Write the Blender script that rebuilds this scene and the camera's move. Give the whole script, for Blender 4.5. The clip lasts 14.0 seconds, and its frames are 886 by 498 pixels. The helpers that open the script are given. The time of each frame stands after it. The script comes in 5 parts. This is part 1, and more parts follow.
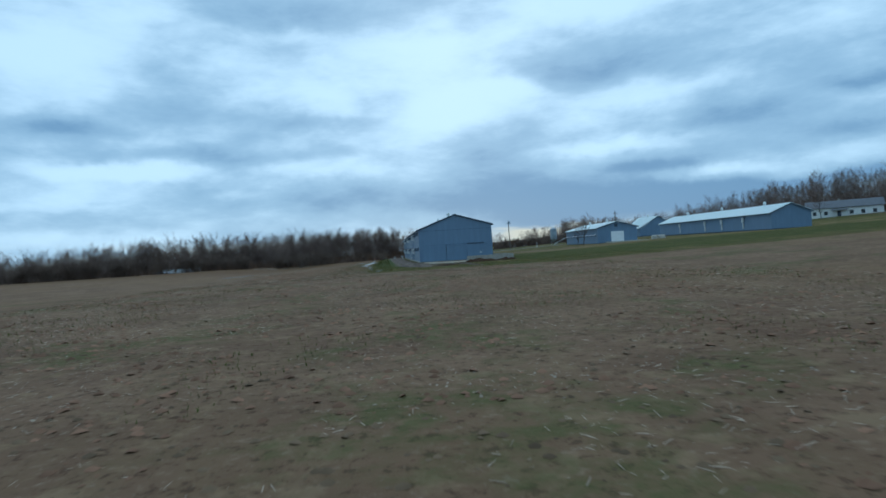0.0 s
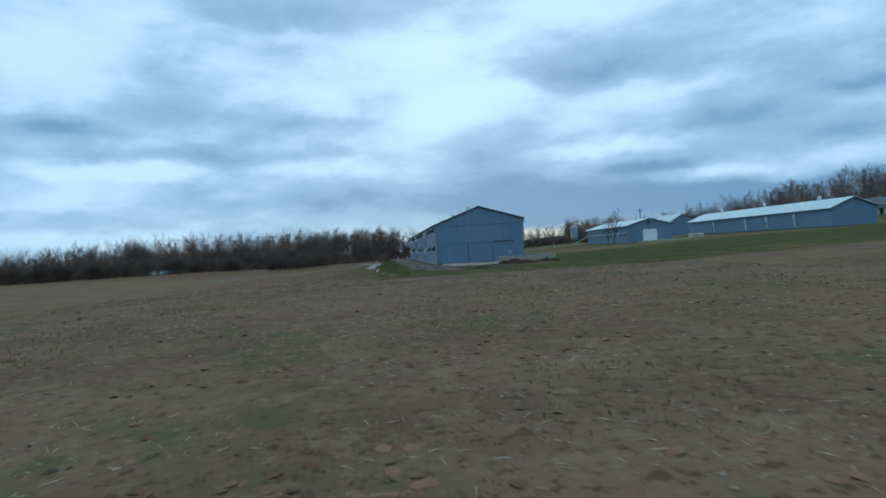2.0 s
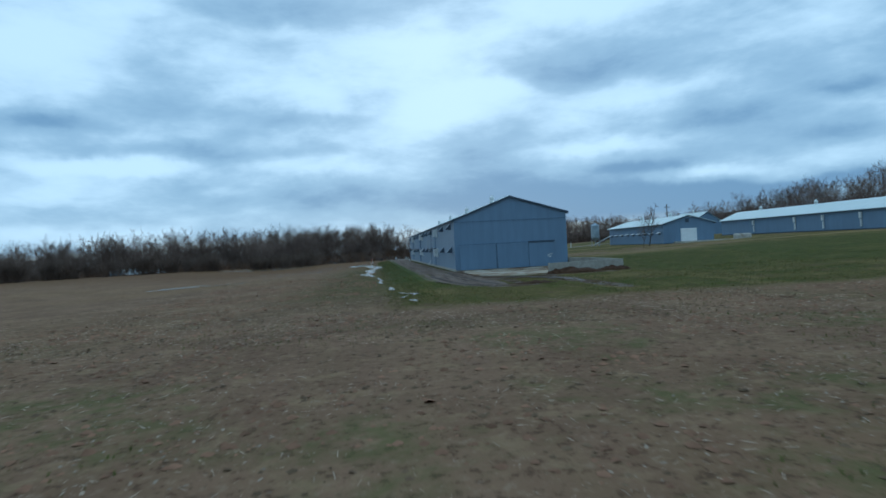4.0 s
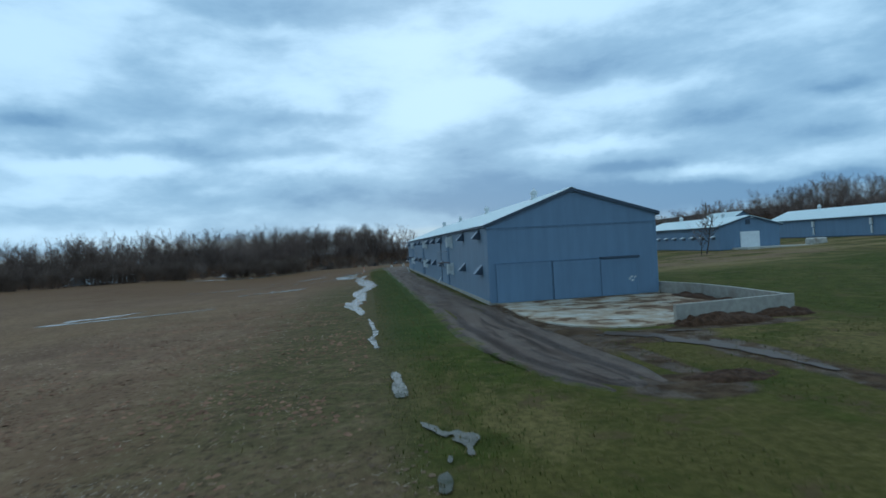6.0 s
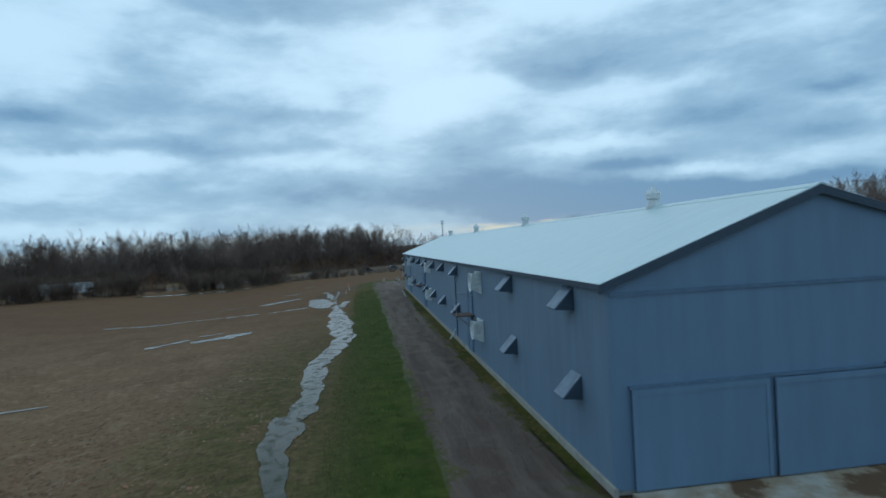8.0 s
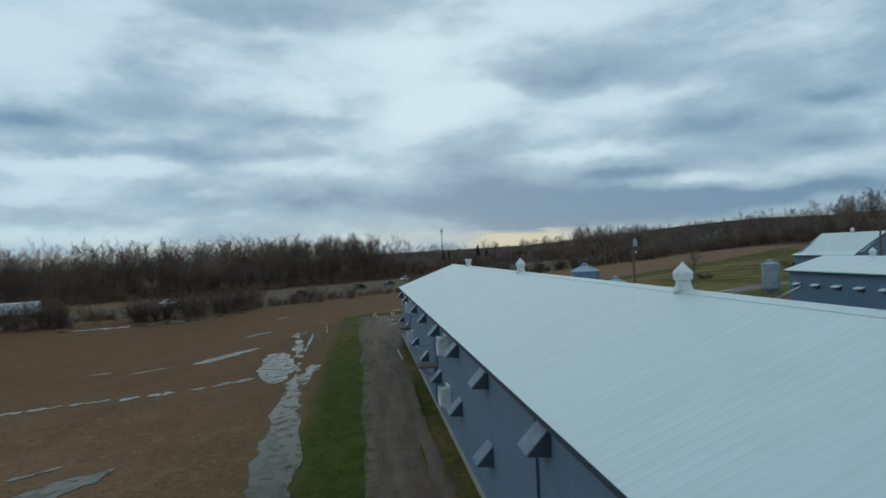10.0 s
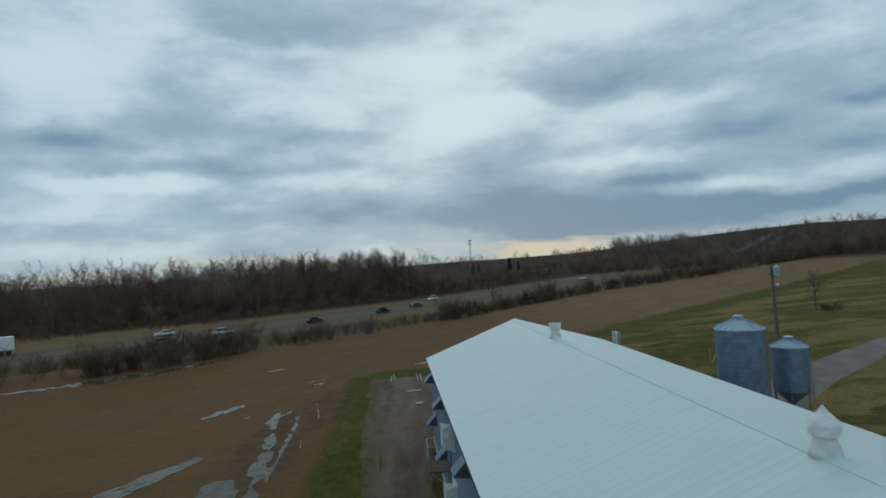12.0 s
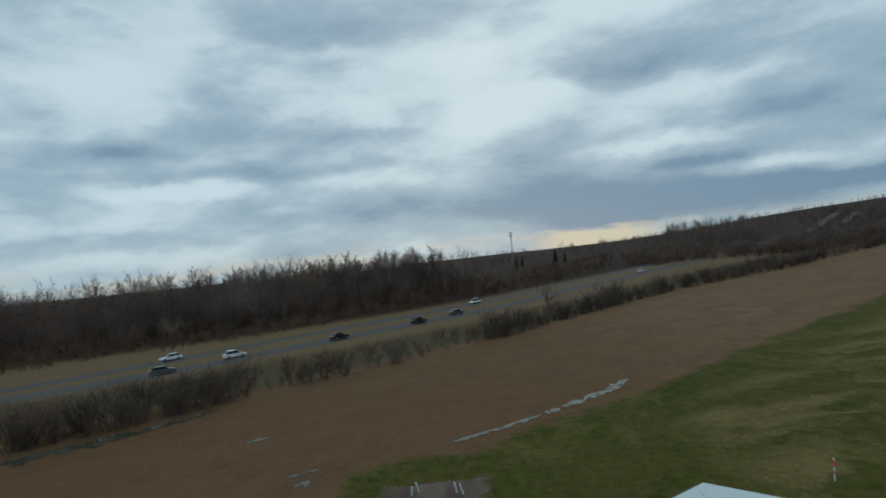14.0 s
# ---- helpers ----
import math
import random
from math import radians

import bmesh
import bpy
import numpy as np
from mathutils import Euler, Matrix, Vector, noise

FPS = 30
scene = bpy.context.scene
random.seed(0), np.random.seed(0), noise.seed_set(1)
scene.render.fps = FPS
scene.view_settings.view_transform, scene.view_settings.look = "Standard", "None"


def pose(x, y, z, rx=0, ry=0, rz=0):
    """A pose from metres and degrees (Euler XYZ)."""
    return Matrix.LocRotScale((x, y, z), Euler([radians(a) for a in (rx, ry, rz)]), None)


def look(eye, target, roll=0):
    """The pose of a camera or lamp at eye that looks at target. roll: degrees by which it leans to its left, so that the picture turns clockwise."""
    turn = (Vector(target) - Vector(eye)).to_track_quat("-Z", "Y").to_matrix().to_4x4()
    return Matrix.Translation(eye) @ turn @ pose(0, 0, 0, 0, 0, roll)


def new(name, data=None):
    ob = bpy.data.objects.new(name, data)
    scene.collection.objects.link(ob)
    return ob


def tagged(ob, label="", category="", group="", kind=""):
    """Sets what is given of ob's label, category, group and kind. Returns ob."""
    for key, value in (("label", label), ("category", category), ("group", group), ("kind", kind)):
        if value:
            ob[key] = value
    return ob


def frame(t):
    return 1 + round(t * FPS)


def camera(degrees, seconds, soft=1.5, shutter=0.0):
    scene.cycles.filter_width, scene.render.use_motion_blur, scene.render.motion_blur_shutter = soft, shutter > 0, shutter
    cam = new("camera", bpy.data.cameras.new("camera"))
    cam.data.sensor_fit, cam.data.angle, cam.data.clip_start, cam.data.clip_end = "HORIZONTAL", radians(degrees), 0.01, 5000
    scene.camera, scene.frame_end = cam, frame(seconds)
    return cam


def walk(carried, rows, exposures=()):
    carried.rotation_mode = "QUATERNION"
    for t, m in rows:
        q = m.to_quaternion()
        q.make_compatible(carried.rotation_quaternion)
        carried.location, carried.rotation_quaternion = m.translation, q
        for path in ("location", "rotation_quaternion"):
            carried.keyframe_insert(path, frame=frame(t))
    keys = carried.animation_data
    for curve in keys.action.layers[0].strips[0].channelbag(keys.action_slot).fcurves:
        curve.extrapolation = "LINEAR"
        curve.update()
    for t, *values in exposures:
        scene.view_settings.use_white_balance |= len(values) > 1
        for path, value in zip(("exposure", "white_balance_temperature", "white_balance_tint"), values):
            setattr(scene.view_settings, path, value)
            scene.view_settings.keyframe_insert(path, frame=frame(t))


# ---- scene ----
cam = camera(76.5, 14.0, 1.6, 0.2)
PATH = [
    (0, (-4.993, -83.363, 1.876), (-4.79, -81.374, 1.876), -3.5),
    (0.5, (-5.111, -79.624, 1.859), (-4.903, -77.635, 1.86), -3.5),
    (1, (-5.411, -75.969, 1.821), (-5.199, -73.98, 1.824), -3.6),
    (1.5, (-5.924, -72.409, 1.795), (-5.714, -70.42, 1.8), -3.5),
    (2, (-6.587, -68.895, 1.803), (-6.373, -66.907, 1.806), -3.4),
    (2.5, (-7.207, -65.226, 1.853), (-6.986, -63.239, 1.855), -3.2),
    (3, (-7.499, -61.205, 1.949), (-7.273, -59.218, 1.95), -3.1),
    (5.5, (-7.554, -38.772, 3.378), (-7.291, -36.79, 3.363), -3.0),
    (6, (-7.281, -33.757, 3.757), (-7.015, -31.775, 3.748), -3.1),
    (6.5, (-6.867, -28.441, 4.255), (-6.598, -26.459, 4.239), -3.2),
    (7, (-6.378, -22.935, 4.772), (-6.109, -20.953, 4.752), -3.2),
    (9.5, (-4.15, 3.917, 7.975), (-3.86, 5.895, 7.961), -2.6),
    (10, (-3.708, 9.677, 8.464), (-3.424, 11.656, 8.47), -2.5),
    (10.5, (-3.295, 15.5, 9.007), (-3.031, 17.482, 9.028), -2.7),
    (11, (-3.008, 21.177, 9.655), (-2.763, 23.162, 9.683), -2.8),
    (11.5, (-2.61, 26.74, 10.257), (-2.389, 28.728, 10.294), -3.0),
    (12, (-2.122, 32.363, 10.808), (-1.931, 34.353, 10.856), -3.3),
    (12.5, (-1.736, 37.764, 11.329), (-1.576, 39.757, 11.38), -3.6),
    (13, (-1.401, 43.018, 11.865), (-1.275, 45.014, 11.914), -4.5),
    (13.5, (-0.994, 48.69, 12.425), (-0.905, 50.688, 12.464), -5.1),
    (14, (-0.311, 54.355, 12.78), (-0.263, 56.354, 12.816), -5.6),
]
EXPOSURES = [(0, 0.03, 5350, 5), (3, 0.03, 5350, 5), (7, -0.02, 5380, 5), (9.5, -0.13, 6150, 8), (11.5, -0.22, 6500, 10), (14, -0.24, 6500, 10)]
walk(cam, [(t, look(e, a, r)) for t, e, a, r in PATH], EXPOSURES)

# ---- world, sun ----
class V:
    """A value of a node tree that takes plain arithmetic."""
    def __init__(self, tree, socket):
        self.tree, self.socket = tree, socket

    def op(self, kind, *others):
        node = self.tree.nodes.new("ShaderNodeMath")
        node.operation = kind
        for slot, value in zip(node.inputs, (self, *others)):
            if isinstance(value, V):
                self.tree.links.new(value.socket, slot)
            else:
                slot.default_value = value
        return V(self.tree, node.outputs[0])

    def __add__(self, o): return self.op("ADD", o)
    def __sub__(self, o): return self.op("SUBTRACT", o)
    def __mul__(self, o): return self.op("MULTIPLY", o)
    def __truediv__(self, o): return self.op("DIVIDE", o)
    def big(self, o): return self.op("MAXIMUM", o)
    def small(self, o): return self.op("MINIMUM", o)

    def ramp(self, a, b):
        """0 below a, 1 above b, smooth between; a may be larger than b."""
        node = self.tree.nodes.new("ShaderNodeMapRange")
        node.interpolation_type = "SMOOTHSTEP"
        flip = a > b
        for slot, value in zip(node.inputs, (None, min(a, b), max(a, b), 1.0 if flip else 0.0, 0.0 if flip else 1.0)):
            if value is not None:
                slot.default_value = value
        self.tree.links.new(self.socket, node.inputs[0])
        return V(self.tree, node.outputs[0])


class Tree:
    """Short ways to build a node tree."""
    def __init__(self, tree):
        self.tree = tree

    def node(self, kind, **values):
        n = self.tree.nodes.new(kind)
        for key, value in values.items():
            slot = n.inputs[key.replace("_", " ")]
            if isinstance(value, V):
                self.tree.links.new(value.socket, slot)
            elif hasattr(value, "is_output"):
                self.tree.links.new(value, slot)
            else:
                slot.default_value = value
        return n

    def split(self, socket):
        n = self.node("ShaderNodeSeparateXYZ", Vector=socket)
        return [V(self.tree, o) for o in n.outputs]

    def join(self, x, y, z):
        return self.node("ShaderNodeCombineXYZ", X=x, Y=y, Z=z).outputs[0]

    def noise(self, where, scale, detail=4.0, rough=0.55, twist=0.0):
        return V(self.tree, self.node("ShaderNodeTexNoise", Vector=where, Scale=scale, Detail=detail, Roughness=rough, Distortion=twist).outputs["Fac"])

    def mix(self, f, a, b):
        n = self.tree.nodes.new("ShaderNodeMix")
        n.data_type = "RGBA"
        for i, value in ((0, f), (6, a), (7, b)):
            if isinstance(value, V):
                self.tree.links.new(value.socket, n.inputs[i])
            elif isinstance(value, (tuple, float, int)):
                n.inputs[i].default_value = (*value, 1) if isinstance(value, tuple) else value
            else:
                self.tree.links.new(value, n.inputs[i])
        return n.outputs[2]

    def stretch(self, where, x, y, z):
        n = self.node("ShaderNodeVectorMath", Vector=where)
        n.operation = "MULTIPLY"
        n.inputs[1].default_value = (x, y, z)
        return n.outputs[0]

    def bump(self, height, strength=0.5, distance=0.02):
        return self.node("ShaderNodeBump", Strength=strength, Distance=distance, Height=height).outputs[0]


SUN_TURN, SUN_HEIGHT = radians(8), radians(24)
world = bpy.data.worlds.new("overcast_sky")
scene.world = world
world.use_nodes = True
world.node_tree.nodes.clear()
W = Tree(world.node_tree)
way = W.node("ShaderNodeTexCoord").outputs["Generated"]
wx, wy, wz = W.split(way)
lift = wz.big(0.0) + 0.22
flat = W.join(wx / lift, wy / lift, 0.0)
wob, sway = W.noise(way, 3.0, 3.0) - 0.5, W.noise(way, 7.0, 4.0) - 0.5
drift = W.join(wx, wy, wz * 2.8 + wob * 0.10)
cloud = W.noise(drift, 2.1, 3.0, 0.5) * 0.12 + W.noise(drift, 5.0, 5.0, 0.5) * 0.32 + W.noise(drift, 11.0, 6.0, 0.6, 0.15) * 0.17 + W.noise(flat, 1.6, 5.0, 0.52) * 0.12
turn = wx.op("ARCTAN2", wy) * (180 / math.pi)
high = wz.op("ARCSINE") * (180 / math.pi)
# the cloud deck's bright and dark streaks: heading, height, half widths in degrees, weight
turn_bent, high_bent = turn + wob * 8.0 + sway * 5.0, high + sway * 2.4 + (W.noise(way, 16.0, 4.0) - 0.5) * 1.2
BRIGHT = [(-27.7, 18.5, 2.3, 1.1, 0.09), (-26.0, 14.6, 3.3, 1.2, 0.05), (-7.9, 16.0, 3.8, 1.0, 0.09), (-8.7, 20.5, 4.3, 0.9, 0.07), (7.6, 13.8, 4.9, 1.6, 0.15), (12.9, 15.7, 3.1, 0.9, 0.13), (5.6, 18.9, 6.3, 2.3, 0.09), (18.8, 21.8, 6.5, 1.9, 0.12), (-3.9, 8.6, 3.9, 0.8, 0.10), (-21.7, 8.4, 5.9, 0.6, 0.14), (-27.5, 6.1, 5.2, 1.3, 0.08), (-12.5, 6.6, 2.0, 0.6, 0.08), (-26.9, 2.7, 7.1, 0.7, 0.10), (24.3, 9.1, 5.7, 0.7, 0.11), (32.8, 5.7, 5.0, 0.6, 0.11), (28.1, 13.7, 5.4, 1.1, 0.06), (40.5, 10.4, 5.8, 0.7, 0.06), (42.8, 17.4, 3.7, 1.5, 0.07), (1.2, 11.3, 3.4, 1.3, 0.06), (-25.0, 18.5, 13.0, 8.0, 0.07)]
DARK = [(-6.5, 22.9, 6.0, 1.6, -0.08), (-19.1, 18.1, 4.2, 2.3, -0.05), (-17.0, 13.8, 5.4, 1.4, -0.06), (-5.9, 13.3, 4.4, 0.7, -0.09), (-26.8, 12.0, 4.0, 0.7, -0.11), (-18.1, 9.9, 7.3, 0.7, -0.10), (-7.3, 6.0, 7.1, 1.0, -0.09), (12.5, 8.3, 3.4, 2.5, -0.08), (21.9, 17.0, 4.8, 1.5, -0.04), (33.9, 10.3, 6.2, 1.0, -0.07), (43.8, 11.4, 2.9, 0.6, -0.11), (42.5, 7.7, 4.1, 0.7, -0.09), (26.8, 6.7, 3.5, 0.5, -0.11), (15.2, 4.5, 8.3, 1.1, -0.16), (28.7, 3.7, 8.5, 0.7, -0.22), (20.7, 2.6, 6.4, 0.6, -0.20), (40.3, 3.7, 6.2, 0.6, -0.12), (23.0, 4.2, 15.0, 2.6, -0.09)]
for a, e, sa, se, amount in BRIGHT + DARK:
    da, de = (turn_bent - a) * (1 / sa), (high_bent - e) * (1 / se)
    cloud = cloud + (da * da + de * de).op("MULTIPLY", -0.7).op("EXPONENT") * (amount * 1.25)
shade = cloud.ramp(0.115, 0.550)
deck = W.mix(shade.ramp(0.0, 0.55), (0.172, 0.303, 0.440), (0.346, 0.504, 0.616))
deck = W.mix(shade.ramp(0.46, 1.02), deck, (0.668, 0.838, 0.915))
low = high.ramp(6.0, 0.5)
deck = W.mix(low * 0.22 * turn.ramp(18.0, -4.0), deck, (0.53, 0.65, 0.72))
ragged_low = high + (W.noise(W.join(turn * 0.05, high * 0.35, 0.0), 4.0, 5.0) - 0.5) * 2.2
gap = ragged_low.ramp(1.9, 1.2) * turn.ramp(8.0, 14.0) * turn.ramp(25.0, 19.0)
thin = high.ramp(2.6, 0.9) * W.noise(W.join(turn * 0.05, high * 0.35, 0.0), 1.7, 4.0).ramp(0.42, 0.60) * 0.5
deck = W.mix(gap.big(thin) * 0.80, deck, (0.74, 0.68, 0.50))
sky = W.tree.nodes.new("ShaderNodeTexSky")
sky.sky_type, sky.sun_disc, sky.sun_elevation, sky.sun_rotation = "NISHITA", False, SUN_HEIGHT, SUN_TURN
clear = W.node("ShaderNodeBackground", Color=sky.outputs[0], Strength=0.06)
cover = W.node("ShaderNodeBackground", Color=deck, Strength=1.0)
both = W.node("ShaderNodeMixShader", Fac=0.93)
W.tree.links.new(clear.outputs[0], both.inputs[1])
W.tree.links.new(cover.outputs[0], both.inputs[2])
W.tree.links.new(both.outputs[0], W.tree.nodes.new("ShaderNodeOutputWorld").inputs[0])

sun_data = bpy.data.lights.new("sun", "SUN")
sun_data.energy, sun_data.angle, sun_data.color = 0.5, radians(85), (1.0, 0.96, 0.90)
sun = new("sun", sun_data)
sun.matrix_world = look((0, 0, 60), (-60 * math.sin(SUN_TURN), -60 * math.cos(SUN_TURN), 60 - 60 * math.tan(SUN_HEIGHT)))


# ---- the lie of the land ----
def step(v, a, b):
    k = np.clip((v - a) / (b - a), 0, 1)
    return k * k * (3 - 2 * k)


def land(x, y):
    """Height of the ground: level at the barn, a wet hollow in the field, a rise to the hill, the road in a shallow valley."""
    x, y = np.asarray(x, float), np.asarray(y, float)
    side = y - 132.5 - 0.78 * x - 0.36 * np.clip(-24 - x, 0, None)
    west = step(x, -58, -26)
    z = 0.03 * np.clip(x - 14, 0, 76) + 0.012 * np.clip(x - 92, 0, 400) + 0.042 * np.clip(x - 92, 0, 260) * step(y - 0.6 * x, 230, 60)
    z = z - 0.5 * (1 - west) * step(y, -60, 10) - west * 0.035 * np.clip(-6 - x, 0, 30) * step(y, 125, 90) * step(y, -60, 10)
    z = z - west * 0.009 * np.clip(y - 20, 0, 60) * step(x, -4, -10) * step(y, 125, 95)
    z = z - 0.9 * west * step(side, -55, 0) - (3.2 - 0.9 * west)  * step(side, 4, 34) + 2.6 * step(side, 115, 170)
    z = z - 0.075 * np.clip(-110 - x, 0, 130)
    reach, head = np.hypot(x, y - 54), np.degrees(np.arctan2(x, y - 54))
    z = z + (5 + 27 * step(head, 10, 44)) * step(reach, 520, 950) * step(head, -4, 12) * step(head, 100, 70)
    return z


def land_at(x, y):
    return float(land(x, y))


# ---- materials ----
def material(name, color, rough=0.7, metal=0.0, grain=None, bump=None, stain=None, spread=0.12, spec=0.4):
    """A painted, mineral or metal surface. grain: scale of the fine variation; bump: (scale, strength, distance); stain: (scale, colour, amount)."""
    m = bpy.data.materials.new(name)
    m.use_nodes = True
    t = Tree(m.node_tree)
    shader = m.node_tree.nodes["Principled BSDF"]
    where = t.node("ShaderNodeNewGeometry").outputs["Position"]
    c = color
    if grain:
        f = t.noise(where, grain, 5.0)
        c = t.mix(f.ramp(0.3, 0.7), tuple(v * (1 - spread) for v in color), tuple(min(v * (1 + spread), 1) for v in color))
    if stain:
        s = t.noise(where, stain[0], 6.0, 0.6, 0.4)
        c = t.mix(s.ramp(0.52, 0.70) * stain[2], c, stain[1])
    if isinstance(c, tuple):
        shader.inputs["Base Color"].default_value = (*c, 1)
    else:
        m.node_tree.links.new(c, shader.inputs["Base Color"])
    shader.inputs["Roughness"].default_value, shader.inputs["Metallic"].default_value = rough, metal
    shader.inputs["Specular IOR Level"].default_value = spec
    if bump:
        m.node_tree.links.new(t.bump(t.noise(where, bump[0], 4.0), bump[1], bump[2]), shader.inputs["Normal"])
    return m


def siding_material(name, color, axis, pitch):
    """Painted upright siding: grooves every pitch metres along the wall, weathering, faint runs."""
    m = material(name, color, 0.55)
    t, shader = Tree(m.node_tree), m.node_tree.nodes["Principled BSDF"]
    where = t.node("ShaderNodeNewGeometry").outputs["Position"]
    x, y, z = t.split(where)
    along = (x + y) if axis == "xy" else x if axis == "x" else y
    f = (along * (1 / pitch)).op("FRACT")
    groove = f.ramp(0.0, 0.10) * f.ramp(1.0, 0.90)
    runs = t.noise(t.join(x * 1.3, y * 1.3, z * 0.16), 1.6, 5.0, 0.6)
    blot = t.noise(where, 0.35, 4.0)
    c = t.mix(runs.ramp(0.30, 0.72), tuple(v * 0.92 for v in color), tuple(v * 1.06 for v in color))
    c = t.mix(blot.ramp(0.45, 0.70) * 0.35, c, tuple(v * 0.80 + 0.012 for v in color))
    c = t.mix(groove.op("SUBTRACT", 1.0).op("ABSOLUTE") * 0.03, c, tuple(v * 0.55 for v in color))
    m.node_tree.links.new(c, shader.inputs["Base Color"])
    m.node_tree.links.new(t.bump(groove + t.noise(where, 30.0, 3.0) * 0.15, 0.06, 0.003), shader.inputs["Normal"])
    return m


def roof_material(name, color):
    m = material(name, color, 0.42, 0.0)
    t, shader = Tree(m.node_tree), m.node_tree.nodes["Principled BSDF"]
    where = t.node("ShaderNodeNewGeometry").outputs["Position"]
    x, y, z = t.split(where)
    one = V(m.node_tree, t.node("ShaderNodeObjectInfo").outputs["Random"])
    streak = t.noise(t.join(x * 0.25, y * 2.2, z), 1.4, 5.0, 0.6)
    c = t.mix(streak.ramp(0.3, 0.75), tuple(v * 0.96 for v in color), tuple(min(v * 1.03, 0.9) for v in color))
    c = t.mix(one * 0.05, c, tuple(v * 0.80 for v in color))
    c = t.mix(t.noise(where, 0.5, 6.0, 0.65).ramp(0.60, 0.80) * 0.25, c, (0.34, 0.36, 0.36))
    m.node_tree.links.new(c, shader.inputs["Base Color"])
    m.node_tree.links.new((t.noise(where, 3.0, 4.0) * 0.25 + 0.30).socket, shader.inputs["Roughness"])
    return m


BLUE = (0.160, 0.236, 0.335)
siding = siding_material("blue_grey_siding", BLUE, "xy", 0.305)
# siding in a slightly lighter, greyer blue, for the drive-side wall only
greyed = siding_material("greyer_blue_siding", (0.180, 0.244, 0.322), "xy", 0.305)
door_paint = siding_material("blue_grey_door_boards", (0.152, 0.228, 0.326), "x", 0.20)
roof_white = roof_material("white_painted_roof_metal", (0.60, 0.695, 0.678))
trim_dark = material("dark_blue_trim", (0.055, 0.075, 0.105), 0.6, grain=6.0)
belt_paint = material("blue_board_paint", (0.122, 0.182, 0.260), 0.6, grain=4.0)
hood_metal = material("galvanised_grey_blue_sheet", (0.135, 0.180, 0.235), 0.5, 0.2, grain=4.0, spread=0.2)
white_paint = material("weathered_white_paint", (0.66, 0.67, 0.65), 0.5, grain=5.0, stain=(2.2, (0.42, 0.40, 0.36), 0.5))
vent_white = material("white_fibreglass", (0.72, 0.73, 0.71), 0.45, grain=6.0, stain=(3.0, (0.45, 0.44, 0.40), 0.4))
awning_white = material("clean_white_sheet", (0.80, 0.81, 0.80), 0.5, grain=3.0, spread=0.05)
# near-black colour that stands in for the shade inside openings
opening_shade = material("painted_opening_shade", (0.015, 0.016, 0.018), 0.9)
rust_steel = material("rusty_steel", (0.13, 0.085, 0.065), 0.75, 0.3, grain=9.0, spread=0.35)
grey_steel = material("galvanised_steel", (0.33, 0.35, 0.37), 0.42, 0.7, grain=3.0, spread=0.2)
bin_steel = material("blue_grey_galvanised_bin", (0.205, 0.290, 0.395), 0.45, 0.45, grain=2.0, spread=0.18, stain=(1.2, (0.18, 0.20, 0.22), 0.5))
bin_pale = material("pale_galvanised_bin", (0.33, 0.38, 0.41), 0.5, 0.3, grain=2.0, spread=0.15)
bin_roof = material("pale_galvanised_roof", (0.33, 0.42, 0.50), 0.4, 0.35, grain=3.0)
concrete = material("stained_concrete", (0.52, 0.475, 0.41), 0.85, grain=1.6, bump=(14.0, 0.4, 0.01), stain=(0.42, (0.235, 0.165, 0.105), 0.85), spread=0.16)
block_concrete = material("pale_concrete_block", (0.37, 0.335, 0.28), 0.85, grain=4.0, bump=(20.0, 0.4, 0.008), stain=(0.8, (0.215, 0.165, 0.120), 0.5), spread=0.12)
pole_wood = material("weathered_pole_wood", (0.15, 0.125, 0.10), 0.85, grain=12.0, spread=0.25)
bark = material("grey_brown_bark", (0.085, 0.070, 0.060), 0.9, grain=6.0, spread=0.3, spec=0.08)
twig_brown = material("bare_twigs", (0.198, 0.140, 0.112), 0.9, grain=0.08, spread=0.35, spec=0.08)
twig_red = material("reddish_scrub", (0.160, 0.094, 0.060), 0.9, grain=0.10, spread=0.35, spec=0.08)
hedge_twigs = material("dark_hedge_twigs", (0.145, 0.104, 0.080), 0.9, grain=0.3, spread=0.35, spec=0.08)
needle = material("dark_conifer", (0.028, 0.040, 0.026), 0.85, grain=0.5, spread=0.3)
manure = material("wet_manure", (0.070, 0.037, 0.021), 0.8, grain=5.0, bump=(8.0, 0.9, 0.06), spread=0.35, spec=0.08)
smear_muck = material("drying_muck", (0.150, 0.088, 0.050), 0.9, grain=2.5, bump=(9.0, 0.5, 0.02), stain=(1.6, (0.085, 0.046, 0.026), 0.8), spread=0.3, spec=0.08)
rubber = material("black_rubber", (0.02, 0.02, 0.021), 0.8)
car_glass = material("dark_car_glass", (0.02, 0.024, 0.028), 0.1, spec=0.6)
orange_band = material("orange_reflective_band", (0.75, 0.16, 0.05), 0.5, grain=20.0)
yellow_plastic = material("yellow_plastic", (0.62, 0.46, 0.10), 0.5, grain=20.0)
straw = material("pale_straw", (0.46, 0.35, 0.25), 0.9, grain=2.0, spread=0.35, spec=0.08)
clod_earth = material("brown_earth_clods", (0.165, 0.108, 0.064), 0.95, grain=1.0, spread=0.4, spec=0.08)
husk = material("dry_husks", (0.34, 0.262, 0.190), 0.9, grain=1.2, spread=0.4, spec=0.08)
red_earth = material("reddish_earth", (0.235, 0.128, 0.078), 0.95, grain=1.0, spread=0.4, spec=0.05)
blade_green = material("grass_blades", (0.086, 0.106, 0.022), 0.8, grain=0.5, spread=0.35, spec=0.08)
